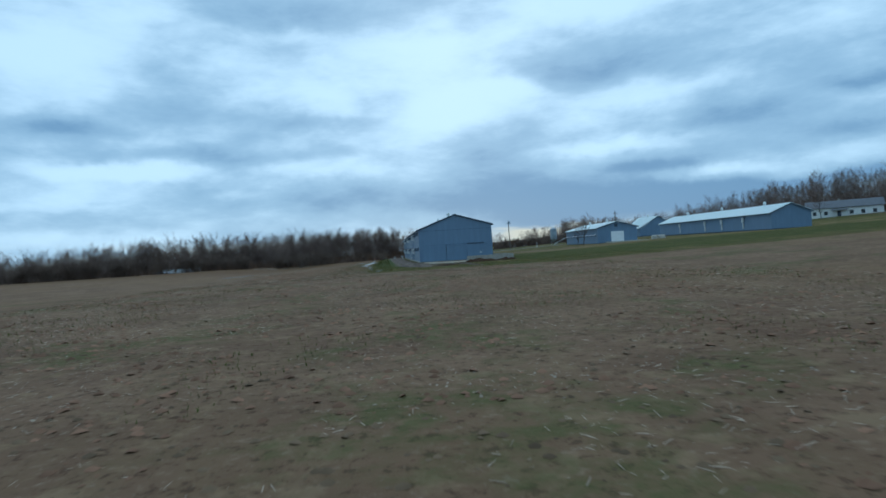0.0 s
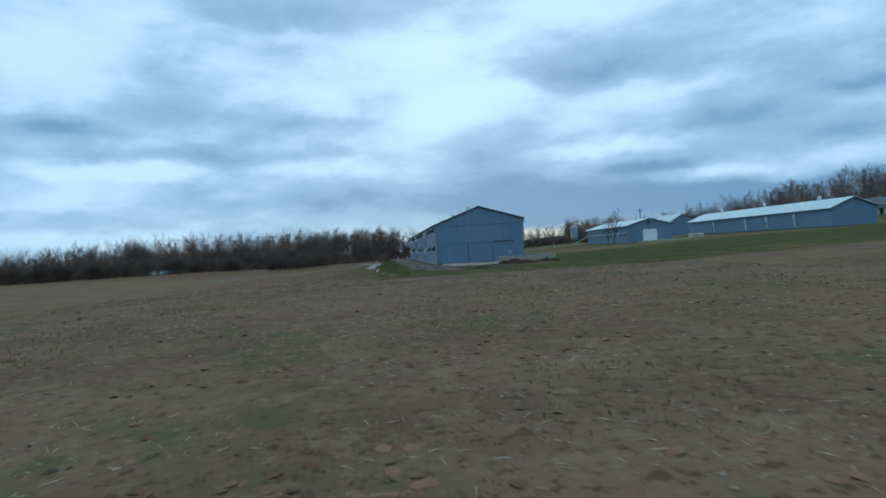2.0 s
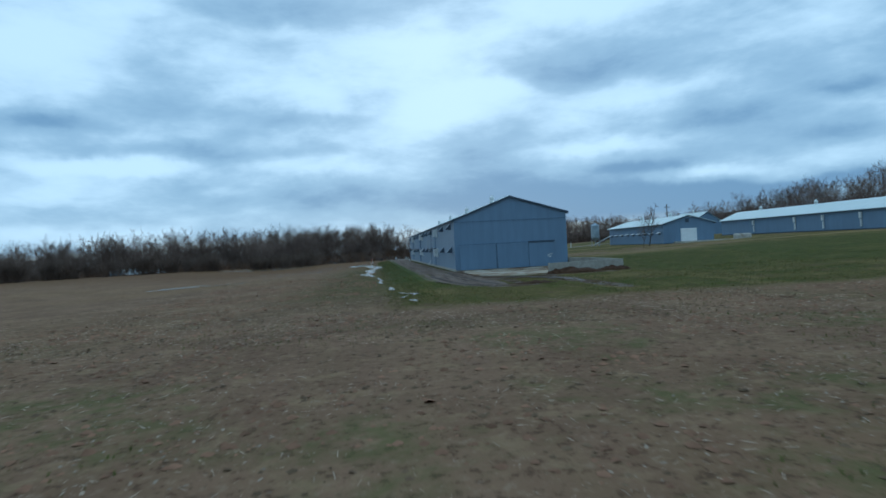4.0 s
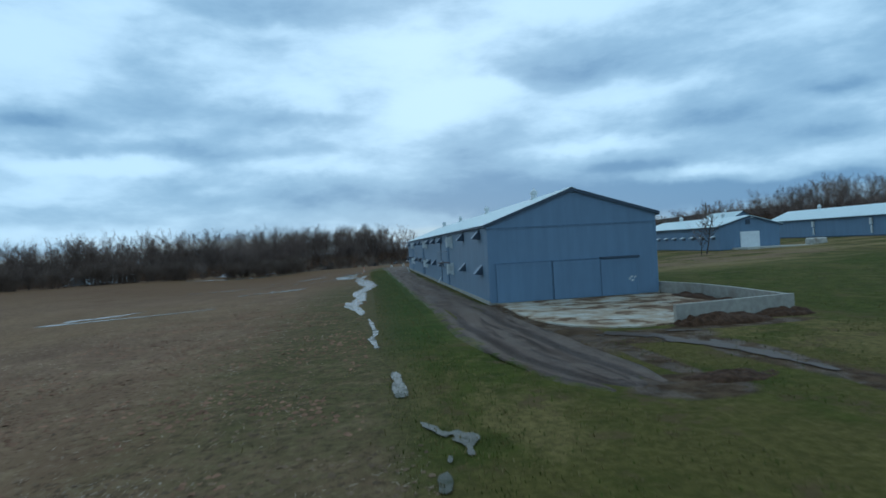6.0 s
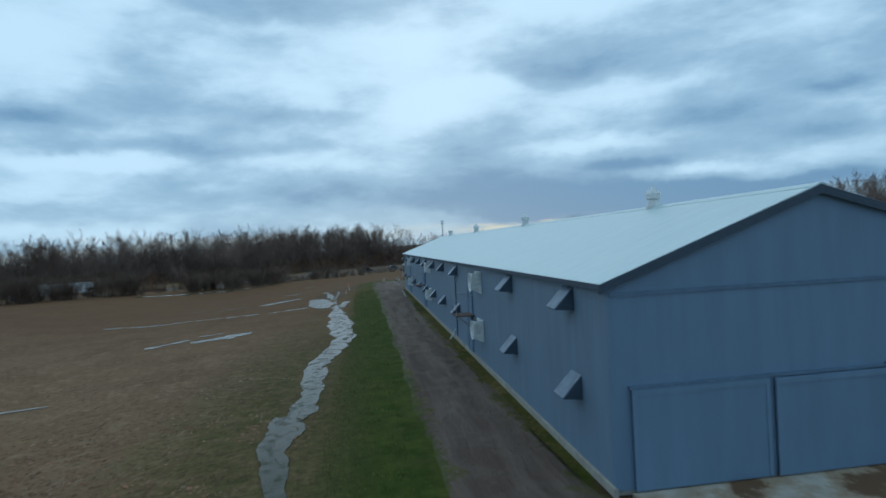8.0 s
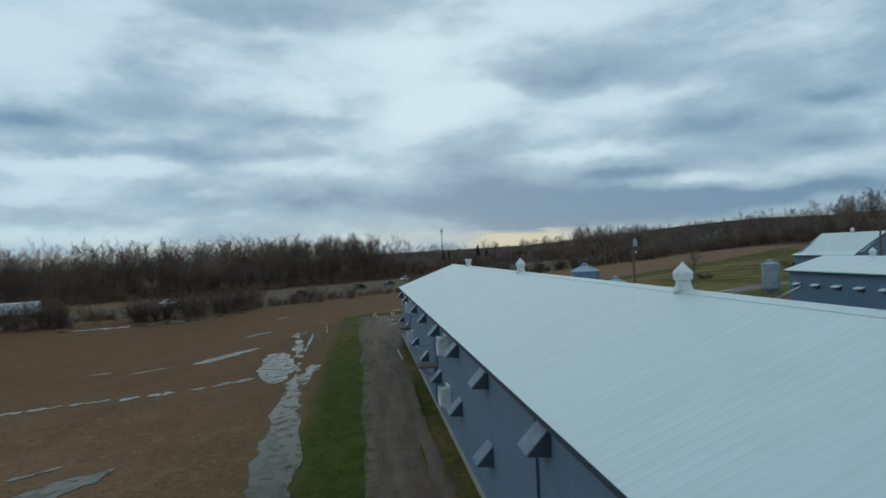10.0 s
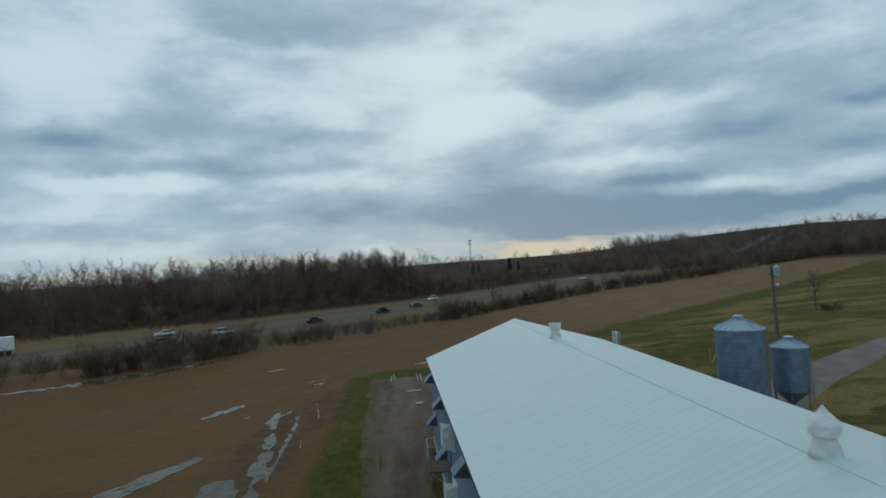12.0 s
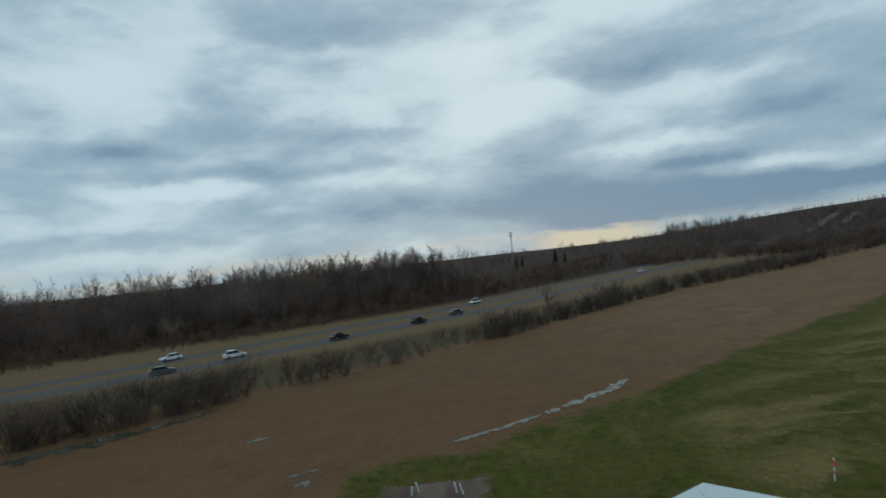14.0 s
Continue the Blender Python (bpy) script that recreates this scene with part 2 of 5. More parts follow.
blade_dry = material("dry_grass_blades", (0.22, 0.165, 0.070), 0.85, grain=0.6, spread=0.3, spec=0.08)
wall_white = material("white_house_siding", (0.74, 0.74, 0.70), 0.6, grain=1.0, spread=0.06)
shingle = material("grey_shingle", (0.16, 0.16, 0.17), 0.85, grain=3.0, spread=0.25)


def water_material():
    """Shallow muddy water ruffled by wind, with soaked stubble standing through it."""
    m = material("standing_water", (0.070, 0.066, 0.052), 0.16, spec=0.4)
    t, shader = Tree(m.node_tree), m.node_tree.nodes["Principled BSDF"]
    where = t.node("ShaderNodeNewGeometry").outputs["Position"]
    murk, stub = t.noise(where, 0.7, 4.0, 0.6), t.noise(where, 1.9, 6.0, 0.66)
    c = t.mix(murk.ramp(0.35, 0.65), (0.044, 0.050, 0.030), (0.080, 0.076, 0.056))
    m.node_tree.links.new(t.mix(stub.ramp(0.54, 0.70) * 0.45, c, (0.066, 0.066, 0.024)), shader.inputs["Base Color"])
    m.node_tree.links.new((stub.ramp(0.46, 0.70) * 0.45 + murk * 0.25 + 0.05).socket, shader.inputs["Roughness"])
    m.node_tree.links.new(t.bump(t.noise(where, 2.5, 3.0), 0.25, 0.03), shader.inputs["Normal"])
    shader.inputs["IOR"].default_value = 1.17
    return m


water = water_material()


def grass_tint(t, where, x, y):
    """Winter grass: greenest along the drive, mixed with dry and bare patches elsewhere."""
    fine, speck = t.noise(where, 1.3, 6.0, 0.65), t.noise(where, 4.2, 5.0, 0.75)
    grass = t.mix(fine.ramp(0.30, 0.70), (0.038, 0.047, 0.007), (0.086, 0.092, 0.015))
    dry = t.noise(where, 0.13, 6.0, 0.66, 0.4)
    lush = x.ramp(-3.0, -4.2) * y.ramp(-16.0, -9.0) * y.ramp(72.0, 52.0)
    grass = t.mix(lush * 0.8, grass, t.mix(fine.ramp(0.30, 0.70), (0.032, 0.050, 0.008), (0.070, 0.093, 0.018)))
    lush = lush.big(x.ramp(11.0, 14.0) * y.ramp(24.0, 12.0) * y.ramp(-24.0, -15.0) * 0.75)
    meadow = x.ramp(-3.0, 3.0) * y.ramp(56.0, 66.0) * t.noise(where, 0.07, 4.0, 0.6).ramp(0.56, 0.44)
    lush = lush.big(meadow * 0.3)
    damp = y.ramp(70.0, 40.0) * 0.45 + 0.55
    worn = dry.ramp(0.36, 0.56) * (lush * -1.0 + 1.0) * damp
    grass = t.mix(worn * 0.75, grass, t.mix(speck.ramp(0.35, 0.65), (0.084, 0.064, 0.018), (0.156, 0.116, 0.036)))
    grass = t.mix(speck.ramp(0.56, 0.70) * 0.35, grass, (0.155, 0.122, 0.040))
    grass = t.mix(t.noise(t.join(x, y * 0.6, 7.0), 0.36, 5.0, 0.68, 0.3).ramp(0.50, 0.60) * (lush * -0.85 + 1.0) * damp * 0.7, grass, t.mix(speck.ramp(0.35, 0.65), (0.120, 0.090, 0.030), (0.235, 0.170, 0.062)))
    return t.mix(t.noise(where, 0.5, 5.0, 0.7).ramp(0.54, 0.64) * (lush * -0.8 + 1.0) * 0.75, grass, (0.112, 0.072, 0.034))


def ground_material():
    """Brown harvested field, patchy winter grass round the barns, tan verges by the road, dark woodland floor on the hill."""
    m = material("farm_ground", (0.13, 0.1, 0.07), 0.95, spec=0.05)
    t, shader = Tree(m.node_tree), m.node_tree.nodes["Principled BSDF"]
    where = t.node("ShaderNodeNewGeometry").outputs["Position"]
    x, y, z = t.split(where)
    broad, mid, fine, grit = t.noise(where, 0.035, 4.0), t.noise(where, 0.22, 5.0, 0.6), t.noise(where, 1.3, 6.0, 0.65), t.noise(where, 9.0, 5.0, 0.7)
    ragged = (mid - 0.5) * 3.2 + (fine - 0.5) * 1.6
    # field
    rows = t.noise(t.join(x * 1.2, y * 0.10, 0.0), 1.0, 4.0)
    speck = t.noise(where, 4.2, 5.0, 0.75)
    field = t.mix(mid.ramp(0.32, 0.68), (0.186, 0.106, 0.064), (0.278, 0.166, 0.100))
    field = t.mix(broad.ramp(0.40, 0.64) * 0.5, field, (0.246, 0.145, 0.069))
    field = t.mix(rows.ramp(0.40, 0.66) * 0.30, field, (0.268, 0.180, 0.092))
    field = t.mix(speck.ramp(0.55, 0.68) * 0.60, field, (0.372, 0.262, 0.172))
    field = t.mix(speck.ramp(0.47, 0.37) * 0.78, field, (0.084, 0.046, 0.028))
    field = t.mix(t.noise(where, 1.1, 5.0, 0.7).ramp(0.53, 0.64) * 0.6, field, (0.330, 0.220, 0.122))
    field = t.mix(grit.ramp(0.55, 0.70) * 0.35, field, (0.330, 0.245, 0.140))
    wet_soil = (y + x * 0.2 + ragged * 3.0).ramp(10.0, 60.0) * (x.ramp(45.0, 8.0) * 0.6 + 0.4)
    field = t.mix(wet_soil * 0.62, field, (0.134, 0.067, 0.029))
    field = t.mix(0.14, field, (0.090, 0.050, 0.030))
    weeds = t.noise(where, 0.15, 6.0, 0.68, 0.3).ramp(0.50, 0.62) * y.ramp(-20.0, -45.0)
    field = t.mix(weeds * fine.ramp(0.38, 0.60) * 0.62, field, (0.082, 0.104, 0.028))
    # grass: greenest along the drive, mixed with dry and bare patches elsewhere
    grass = grass_tint(t, where, x, y)
    edge_far = (y - (x - 1.0).big(0.0) * 0.66 - 92.0 + ragged * 1.9)
    in_grass = (x + 6.9 + ragged * 0.5).ramp(-0.8, 0.7) * (y + 29.8 + ragged * 1.6).ramp(-1.8, 1.6) * edge_far.ramp(1.2, -1.2) * x.ramp(150.0, 120.0)
    c = t.mix(in_grass, field, grass)
    # worn and strawy bands across the yard
    bands = t.noise(t.join(x * 0.05 + (mid - 0.5) * 0.8, y * 0.17 + (mid - 0.5) * 0.9 + (fine - 0.5) * 0.4, 0.0), 1.0, 4.0, 0.6)
    yard = x.ramp(13.0, 19.0) * x.ramp(120.0, 90.0) * y.ramp(10.0, 22.0)
    c = t.mix(bands.ramp(0.44, 0.60) * yard * edge_far.ramp(-4.0, -10.0) * (y.ramp(75.0, 45.0) * 0.3 + 0.6), c, t.mix(speck.ramp(0.35, 0.65), (0.190, 0.130, 0.054), (0.300, 0.212, 0.096)))
    bare = (mid * 0.5 + bands * 0.5 + (x - 30.0).op("ABSOLUTE") * -0.002).ramp(0.44, 0.52) * x.ramp(12.0, 18.0) * x.ramp(52.0, 40.0) * y.ramp(18.0, 26.0) * y.ramp(46.0, 36.0)
    c = t.mix(bare * 0.85, c, t.mix(speck.ramp(0.35, 0.65), (0.165, 0.098, 0.058), (0.255, 0.160, 0.098)))
    # churned mud where the drive meets the pad
    def patch(cx, cy, rx, ry):
        du, dv = (x - cx) * (1 / rx), (y - cy) * (1 / ry)
        return (du * du + dv * dv + ragged * 0.45).ramp(1.25, 0.75)
    mud = patch(0.4, -20.8, 1.5, 1.2).big(patch(0.2, -12.0, 1.7, 4.6)).big(patch(3.0, -13.8, 2.8, 1.4)).big(patch(4.4, -18.0, 0.9, 3.4)).big(patch(4.7, -23.2, 0.7, 3.6)).big(patch(7.6, -12.7, 3.4, 0.8)).big(patch(0.2, -4.0, 0.8, 5.0)).big(patch(1.2, -17.5, 0.5, 3.0)).big(patch(-8.2, 80.0, 2.6, 7.0) * 0.5).big(patch(-10.4, 72.0, 2.2, 9.0) * 0.6)
    c = t.mix(mud * 0.92, c, t.mix(fine.ramp(0.35, 0.65), (0.054, 0.030, 0.018), (0.118, 0.072, 0.044)))
    wet = t.noise(t.join(x * 0.7, y * 0.7, 3.0), 1.0, 4.0, 0.6).ramp(0.42, 0.56) * mud
    # grass creeping into the ditch side of the field
    creep = (x + 12.5 + ragged * 1.3).ramp(-3.0, 3.0) * x.ramp(-5.0, -7.0) * y.ramp(-32.0, -18.0) * y.ramp(88.0, 74.0)
    creep = creep * (y.ramp(44.0, 14.0) * 0.75 + 0.25)
    c = t.mix(creep * (fine.ramp(0.25, 0.65) * 0.5 + 0.4), c, t.mix(speck.ramp(0.35, 0.65), (0.060, 0.052, 0.020), (0.112, 0.100, 0.032)))
    # tan verge along the road
    side = y - x * 0.78 - 132.5 - (x * -1.0 - 24.0).big(0.0) * 0.36
    verge = (side + ragged * 2.0).ramp(8.0, 16.0) * (side + ragged * 4.0).ramp(128.0, 108.0)
    bank = t.mix(fine.ramp(0.3, 0.7), (0.068, 0.054, 0.026), (0.120, 0.092, 0.046))
    c = t.mix(verge, c, t.mix((side + ragged * 2.0).ramp(46.0, 58.0), bank, t.mix(fine.ramp(0.3, 0.7), (0.130, 0.083, 0.045), (0.215, 0.146, 0.080))))
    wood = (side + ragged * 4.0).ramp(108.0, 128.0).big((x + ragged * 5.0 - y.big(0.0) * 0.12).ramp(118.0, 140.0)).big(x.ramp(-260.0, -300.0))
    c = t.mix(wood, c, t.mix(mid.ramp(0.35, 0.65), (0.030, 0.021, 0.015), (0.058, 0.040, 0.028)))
    m.node_tree.links.new(c, shader.inputs["Base Color"])
    rough = t.noise(where, 4.0, 6.0, 0.7) * 0.6 + t.noise(where, 22.0, 4.0, 0.7) * 0.25 + fine * 0.6
    m.node_tree.links.new(t.bump(rough, 0.9, 0.09), shader.inputs["Normal"])
    m.node_tree.links.new((wet * -0.45 + 0.92).socket, shader.inputs["Roughness"])
    return m


def track_material():
    """Muddy gravel drive: wheel ruts darker and wet, grass creeping in from both edges."""
    m = material("wet_gravel_track", (0.12, 0.11, 0.1), 0.75, spec=0.15)
    t, shader = Tree(m.node_tree), m.node_tree.nodes["Principled BSDF"]
    where = t.node("ShaderNodeNewGeometry").outputs["Position"]
    x, y, z = t.split(where)
    tag = t.tree.nodes.new("ShaderNodeAttribute")
    tag.attribute_name = "across"
    signed = V(m.node_tree, tag.outputs["Fac"])
    u = signed.op("ABSOLUTE")
    grit, mid, clump = t.noise(where, 16.0, 5.0, 0.7), t.noise(where, 0.8, 5.0, 0.65), t.noise(where, 2.6, 5.0, 0.7)
    wander = signed + (t.noise(t.join(x * 0.1, y, 0.0), 0.16, 2.0) - 0.5) * 0.7
    long = t.noise(t.join(wander * 1.6, y * 0.07, 0.0), 1.3, 5.0, 0.6)
    tread = t.noise(t.join(wander * 3.4, y * 0.16, 0.0), 1.0, 5.0, 0.65)
    front = y.ramp(4.0, -9.0)
    c = t.mix(long.ramp(0.34, 0.64), (0.106, 0.070, 0.051), (0.168, 0.117, 0.088))
    c = t.mix(mid.ramp(0.46, 0.64) * 0.5, c, (0.200, 0.145, 0.110))
    ruts = (wander.op("ABSOLUTE") - 0.46).op("ABSOLUTE").ramp(0.20, 0.04).big((wander - 0.86).op("ABSOLUTE").ramp(0.11, 0.03) * 0.8)
    c = t.mix(ruts * (front * 0.72 + 0.20) * (clump.ramp(0.30, 0.55) * 0.5 + 0.5), c, t.mix(clump.ramp(0.40, 0.60), (0.030, 0.019, 0.014), (0.066, 0.043, 0.032)))
    c = t.mix(tread.ramp(0.47, 0.37) * (front * 0.70 + 0.05), c, (0.036, 0.023, 0.017))
    c = t.mix(tread.ramp(0.58, 0.70) * front * 0.35, c, (0.225, 0.165, 0.126))
    c = t.mix(clump.ramp(0.56, 0.68) * front * 0.35, c, (0.060, 0.042, 0.034))
    c = t.mix(grit.ramp(0.55, 0.72) * 0.3, c, (0.19, 0.165, 0.145))
    edge = (u + (mid - 0.5) * 1.5 + (clump - 0.5) * 0.9).ramp(0.72, 0.95)
    c = t.mix(edge * signed.ramp(-0.2, 0.1).big(y.ramp(-3.0, 3.0)), c, grass_tint(t, where, x, y))
    m.node_tree.links.new(c, shader.inputs["Base Color"])
    m.node_tree.links.new((t.noise(t.join(x, y * 0.15, 0.0), 0.9, 4.0).ramp(0.35, 0.65) * 0.25 + 0.68).socket, shader.inputs["Roughness"])
    m.node_tree.links.new(t.bump(grit * 0.3 + tread * 0.8 + clump * 0.7 + mid * 0.9, 1.0, 0.15), shader.inputs["Normal"])
    return m


def lane_material():
    m = material("grey_lane_gravel", (0.12, 0.11, 0.1), 0.85)
    t, shader = Tree(m.node_tree), m.node_tree.nodes["Principled BSDF"]
    where = t.node("ShaderNodeNewGeometry").outputs["Position"]
    mid, grit = t.noise(where, 0.5, 5.0, 0.65), t.noise(where, 8.0, 5.0, 0.7)
    c = t.mix(mid.ramp(0.35, 0.65), (0.118, 0.096, 0.080), (0.185, 0.157, 0.134))
    c = t.mix(grit.ramp(0.50, 0.70) * 0.35, c, (0.21, 0.185, 0.16))
    m.node_tree.links.new(c, shader.inputs["Base Color"])
    m.node_tree.links.new(t.bump(grit + mid, 0.6, 0.04), shader.inputs["Normal"])
    return m


def pad_material():
    """Pale concrete slab with rusty-brown muck stains dragged across it."""
    m = material("muck_stained_concrete", (0.5, 0.45, 0.4), 0.85, spec=0.12)
    t, shader = Tree(m.node_tree), m.node_tree.nodes["Principled BSDF"]
    where = t.node("ShaderNodeNewGeometry").outputs["Position"]
    x, y, z = t.split(where)
    base = t.mix(t.noise(where, 1.4, 5.0, 0.6).ramp(0.35, 0.65), (0.41, 0.355, 0.280), (0.545, 0.485, 0.400))
    drag = t.noise(t.join(x * 0.9, y * 0.9, 0.0), 0.55, 6.0, 0.66, 0.3)
    more = x.ramp(3.0, 12.0) * 0.07 + y.ramp(-1.5, -6.0) * 0.02
    base = t.mix((drag + more).ramp(0.43, 0.56) * 0.8, base, (0.375, 0.265, 0.165))
    base = t.mix((drag + more).ramp(0.545, 0.625) * 0.90, base, (0.140, 0.074, 0.038))
    base = t.mix(t.noise(where, 3.5, 5.0, 0.7).ramp(0.60, 0.70) * 0.5, base, (0.26, 0.18, 0.11))
    crack = ((x + (t.noise(where, 0.8, 3.0) - 0.5) * 0.9) * 0.32).op("FRACT")
    base = t.mix(crack.ramp(0.016, 0.0) * 0.6, base, (0.16, 0.11, 0.075))
    m.node_tree.links.new(base, shader.inputs["Base Color"])
    m.node_tree.links.new(t.bump(t.noise(where, 14.0, 4.0), 0.4, 0.01), shader.inputs["Normal"])
    return m


def mud_water_material():
    m = material("muddy_water", (0.072, 0.050, 0.036), 0.42, grain=1.2, bump=(4.0, 0.35, 0.03), spec=0.2)
    m.node_tree.nodes["Principled BSDF"].inputs["IOR"].default_value = 1.22
    return m


def asphalt_material():
    m = material("worn_asphalt", (0.098, 0.093, 0.088), 0.9, grain=0.5, bump=(30.0, 0.3, 0.01), stain=(0.12, (0.085, 0.080, 0.076), 0.5), spread=0.15, spec=0.12)
    return m


earth, track_gravel, asphalt = ground_material(), track_material(), asphalt_material()
lane_gravel, pad_concrete, mud_water = lane_material(), pad_material(), mud_water_material()


# ---- mesh helpers ----
def mesh_of(bm, mat, name, smooth=False):
    me = bpy.data.meshes.new(name)
    bm.to_mesh(me)
    bm.free()
    me.materials.append(mat)
    if smooth:
        me.shade_smooth()
    return me


def part(name, bm, mat, parent=None, label="", smooth=False):
    """Links a bmesh as one mesh object, under a thing or a part."""
    ob = new(name, mesh_of(bm, mat, name, smooth))
    ob.parent = parent
    return tagged(ob, label) if label else ob


def shared(name, me, parent, m):
    ob = new(name, me)
    ob.parent, ob.matrix_basis = parent, m
    return ob


def thing(name, m, label, category, group="", kind=""):
    ob = new(name)
    ob.matrix_basis = m
    return tagged(ob, label, category, group, kind)


def box(bm, lo, hi, bevel=0.0):
    """A box between two corners, with bevelled edges."""
    made = bmesh.ops.create_cube(bm, size=1, matrix=Matrix.Translation([(a + b) / 2 for a, b in zip(lo, hi)]) @ Matrix.Diagonal([b - a for a, b in zip(lo, hi)] + [1]))
    if bevel:
        edges = list({e for v in made["verts"] for e in v.link_edges})
        bmesh.ops.bevel(bm, geom=edges, offset=bevel, segments=1, affect="EDGES")
    return bm


def boxed(lo, hi, bevel=0.0):
    return box(bmesh.new(), lo, hi, bevel)


def lathe(profile, sides=16, bm=None, at=(0, 0, 0)):
    """A turned body from (radius, height) pairs, bottom up, closed at both ends."""
    bm = bm or bmesh.new()
    rings = []
    for r, h in profile:
        rings.append([bm.verts.new((at[0] + r * math.cos(2 * math.pi * k / sides), at[1] + r * math.sin(2 * math.pi * k / sides), at[2] + h)) for k in range(sides)])
    for a, b in zip(rings, rings[1:]):
        for k in range(sides):
            bm.faces.new((a[k], a[(k + 1) % sides], b[(k + 1) % sides], b[k]))
    bm.faces.new(rings[0][::-1])
    bm.faces.new(rings[-1])
    return bm


def bar(bm, a, b, r, r2=None, sides=6):
    """A round bar from a to b."""
    a, b = Vector(a), Vector(b)
    m = Matrix.Translation((a + b) / 2) @ (b - a).to_track_quat("Z", "Y").to_matrix().to_4x4()
    bmesh.ops.create_cone(bm, cap_ends=True, segments=sides, radius1=r, radius2=r if r2 is None else r2, depth=(b - a).length, matrix=m)
    return bm


def prism(points, axis_lo, axis_hi, axis="y", bm=None):
    """Extrudes a polygon of (u, v) along an axis: y takes (x, z), x takes (y, z), z takes (x, y)."""
    bm = bm or bmesh.new()
    place = {"y": lambda u, v, w: (u, w, v), "x": lambda u, v, w: (w, u, v), "z": lambda u, v, w: (u, v, w)}[axis]
    a = [bm.verts.new(place(u, v, axis_lo)) for u, v in points]
    b = [bm.verts.new(place(u, v, axis_hi)) for u, v in points]
    bm.faces.new(a)
    bm.faces.new(b[::-1])
    for k in range(len(points)):
        bm.faces.new((a[k], b[k], b[(k + 1) % len(points)], a[(k + 1) % len(points)]))
    bmesh.ops.recalc_face_normals(bm, faces=bm.faces)
    return bm


def array_mesh(name, verts, faces, mat, smooth=False):
    """A mesh from arrays of vertices and of triangles or quads."""
    me = bpy.data.meshes.new(name)
    n = faces.shape[1]
    me.vertices.add(len(verts))
    me.vertices.foreach_set("co", np.ascontiguousarray(verts, np.float32).ravel())
    me.loops.add(faces.size)
    me.loops.foreach_set("vertex_index", np.ascontiguousarray(faces, np.int32).ravel())
    me.polygons.add(len(faces))
    me.polygons.foreach_set("loop_start", np.arange(0, faces.size, n, dtype=np.int32))
    me.polygons.foreach_set("loop_total", np.full(len(faces), n, np.int32))
    me.update(calc_edges=True)
    me.validate()
    me.materials.append(mat)
    if smooth:
        me.shade_smooth()
    return me


# ---- ground sheet ----
def ground_sheet():
    far = np.array([-4000, -2600, -1600, -1000, -650, -430, -300, -220.0])
    xs = np.concatenate([far, np.arange(-160, 262, 3.0), np.arange(270, 1300, 45.0), [1500, 2600, 4000]])
    ys = np.concatenate([far + 90, np.arange(-110, 342, 3.0), np.arange(360, 1500, 45.0), [1700, 2700, 4000]])
    X, Y = np.meshgrid(xs, ys)
    v = np.stack([X.ravel(), Y.ravel(), land(X, Y).ravel()], 1)
    i = np.arange(len(xs) * len(ys)).reshape(len(ys), len(xs))
    f = np.stack([i[:-1, :-1].ravel(), i[:-1, 1:].ravel(), i[1:, 1:].ravel(), i[1:, :-1].ravel()], 1)
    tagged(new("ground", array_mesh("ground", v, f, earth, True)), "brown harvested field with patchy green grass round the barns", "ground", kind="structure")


ground_sheet()


def wavy(seed, s):
    return 1.25 * noise.noise(Vector((s * 0.9, seed * 7.31 + 0.37, 0.53 + s * 0.13)))


def strip(name, path, widths, mat, label, lift=0.03, ruts=0.0, cells=8, step_m=0.6, category="track", edge=0.35, seed=1.0):
    """A sheet laid along a line on the ground, with ragged edges and wheel ruts."""
    pts, wid = [], []
    for (a, wa), (b, wb) in zip(zip(path, widths), zip(path[1:], widths[1:])):
        n = max(2, int((Vector(b) - Vector(a)).length / step_m))
        for k in range(n):
            pts.append(Vector(a).lerp(Vector(b), k / n))
            wid.append(wa + (wb - wa) * k / n)
    pts.append(Vector(path[-1]))
    wid.append(widths[-1])
    for _ in range(3):
        pts = [pts[0]] + [(p + q + r) / 3 for p, q, r in zip(pts, pts[1:], pts[2:])] + [pts[-1]]
    verts, faces, across = [], [], []
    for k, p in enumerate(pts):
        d = (pts[min(k + 1, len(pts) - 1)] - pts[max(k - 1, 0)]).normalized()
        side = Vector((-d.y, d.x))
        for c in range(cells + 1):
            u = c / cells * 2 - 1
            off = u * wid[k] / 2 + ((wavy(seed + (u > 0), k * step_m * 0.24) + 0.5 * wavy(seed + 9 + (u > 0), k * step_m * 0.7)) * edge if abs(u) == 1 else 0)
            q = p + side * off
            rut = ruts * (math.exp(-((abs(u) - 0.48) / 0.14) ** 2) * (0.7 + 0.5 * wavy(seed + 3, k * step_m * 0.25)) + 0.35 * noise.noise(Vector((q.x * 1.6, q.y * 0.12, seed))))
            end = min(1.0, k * step_m / 2.4, (len(pts) - 1 - k) * step_m / 1.2)
            z = land_at(q.x, q.y) + ((lift - rut + 0.06) * end - 0.06 if abs(u) < 1 else -0.06)
            verts.append((q.x, q.y, z))
            across.append(math.copysign(max(abs(u), 1.15 - end * 1.15), u))
    n = cells + 1
    for k in range(len(pts) - 1):
        for c in range(cells):
            faces.append((k * n + c + 1, k * n + c, (k + 1) * n + c, (k + 1) * n + c + 1))
    me = array_mesh(name, np.array(verts), np.array(faces), mat, True)
    me.attributes.new("across", "FLOAT", "POINT").data.foreach_set("value", across)
    return tagged(new(name, me), label, category, kind="structure")


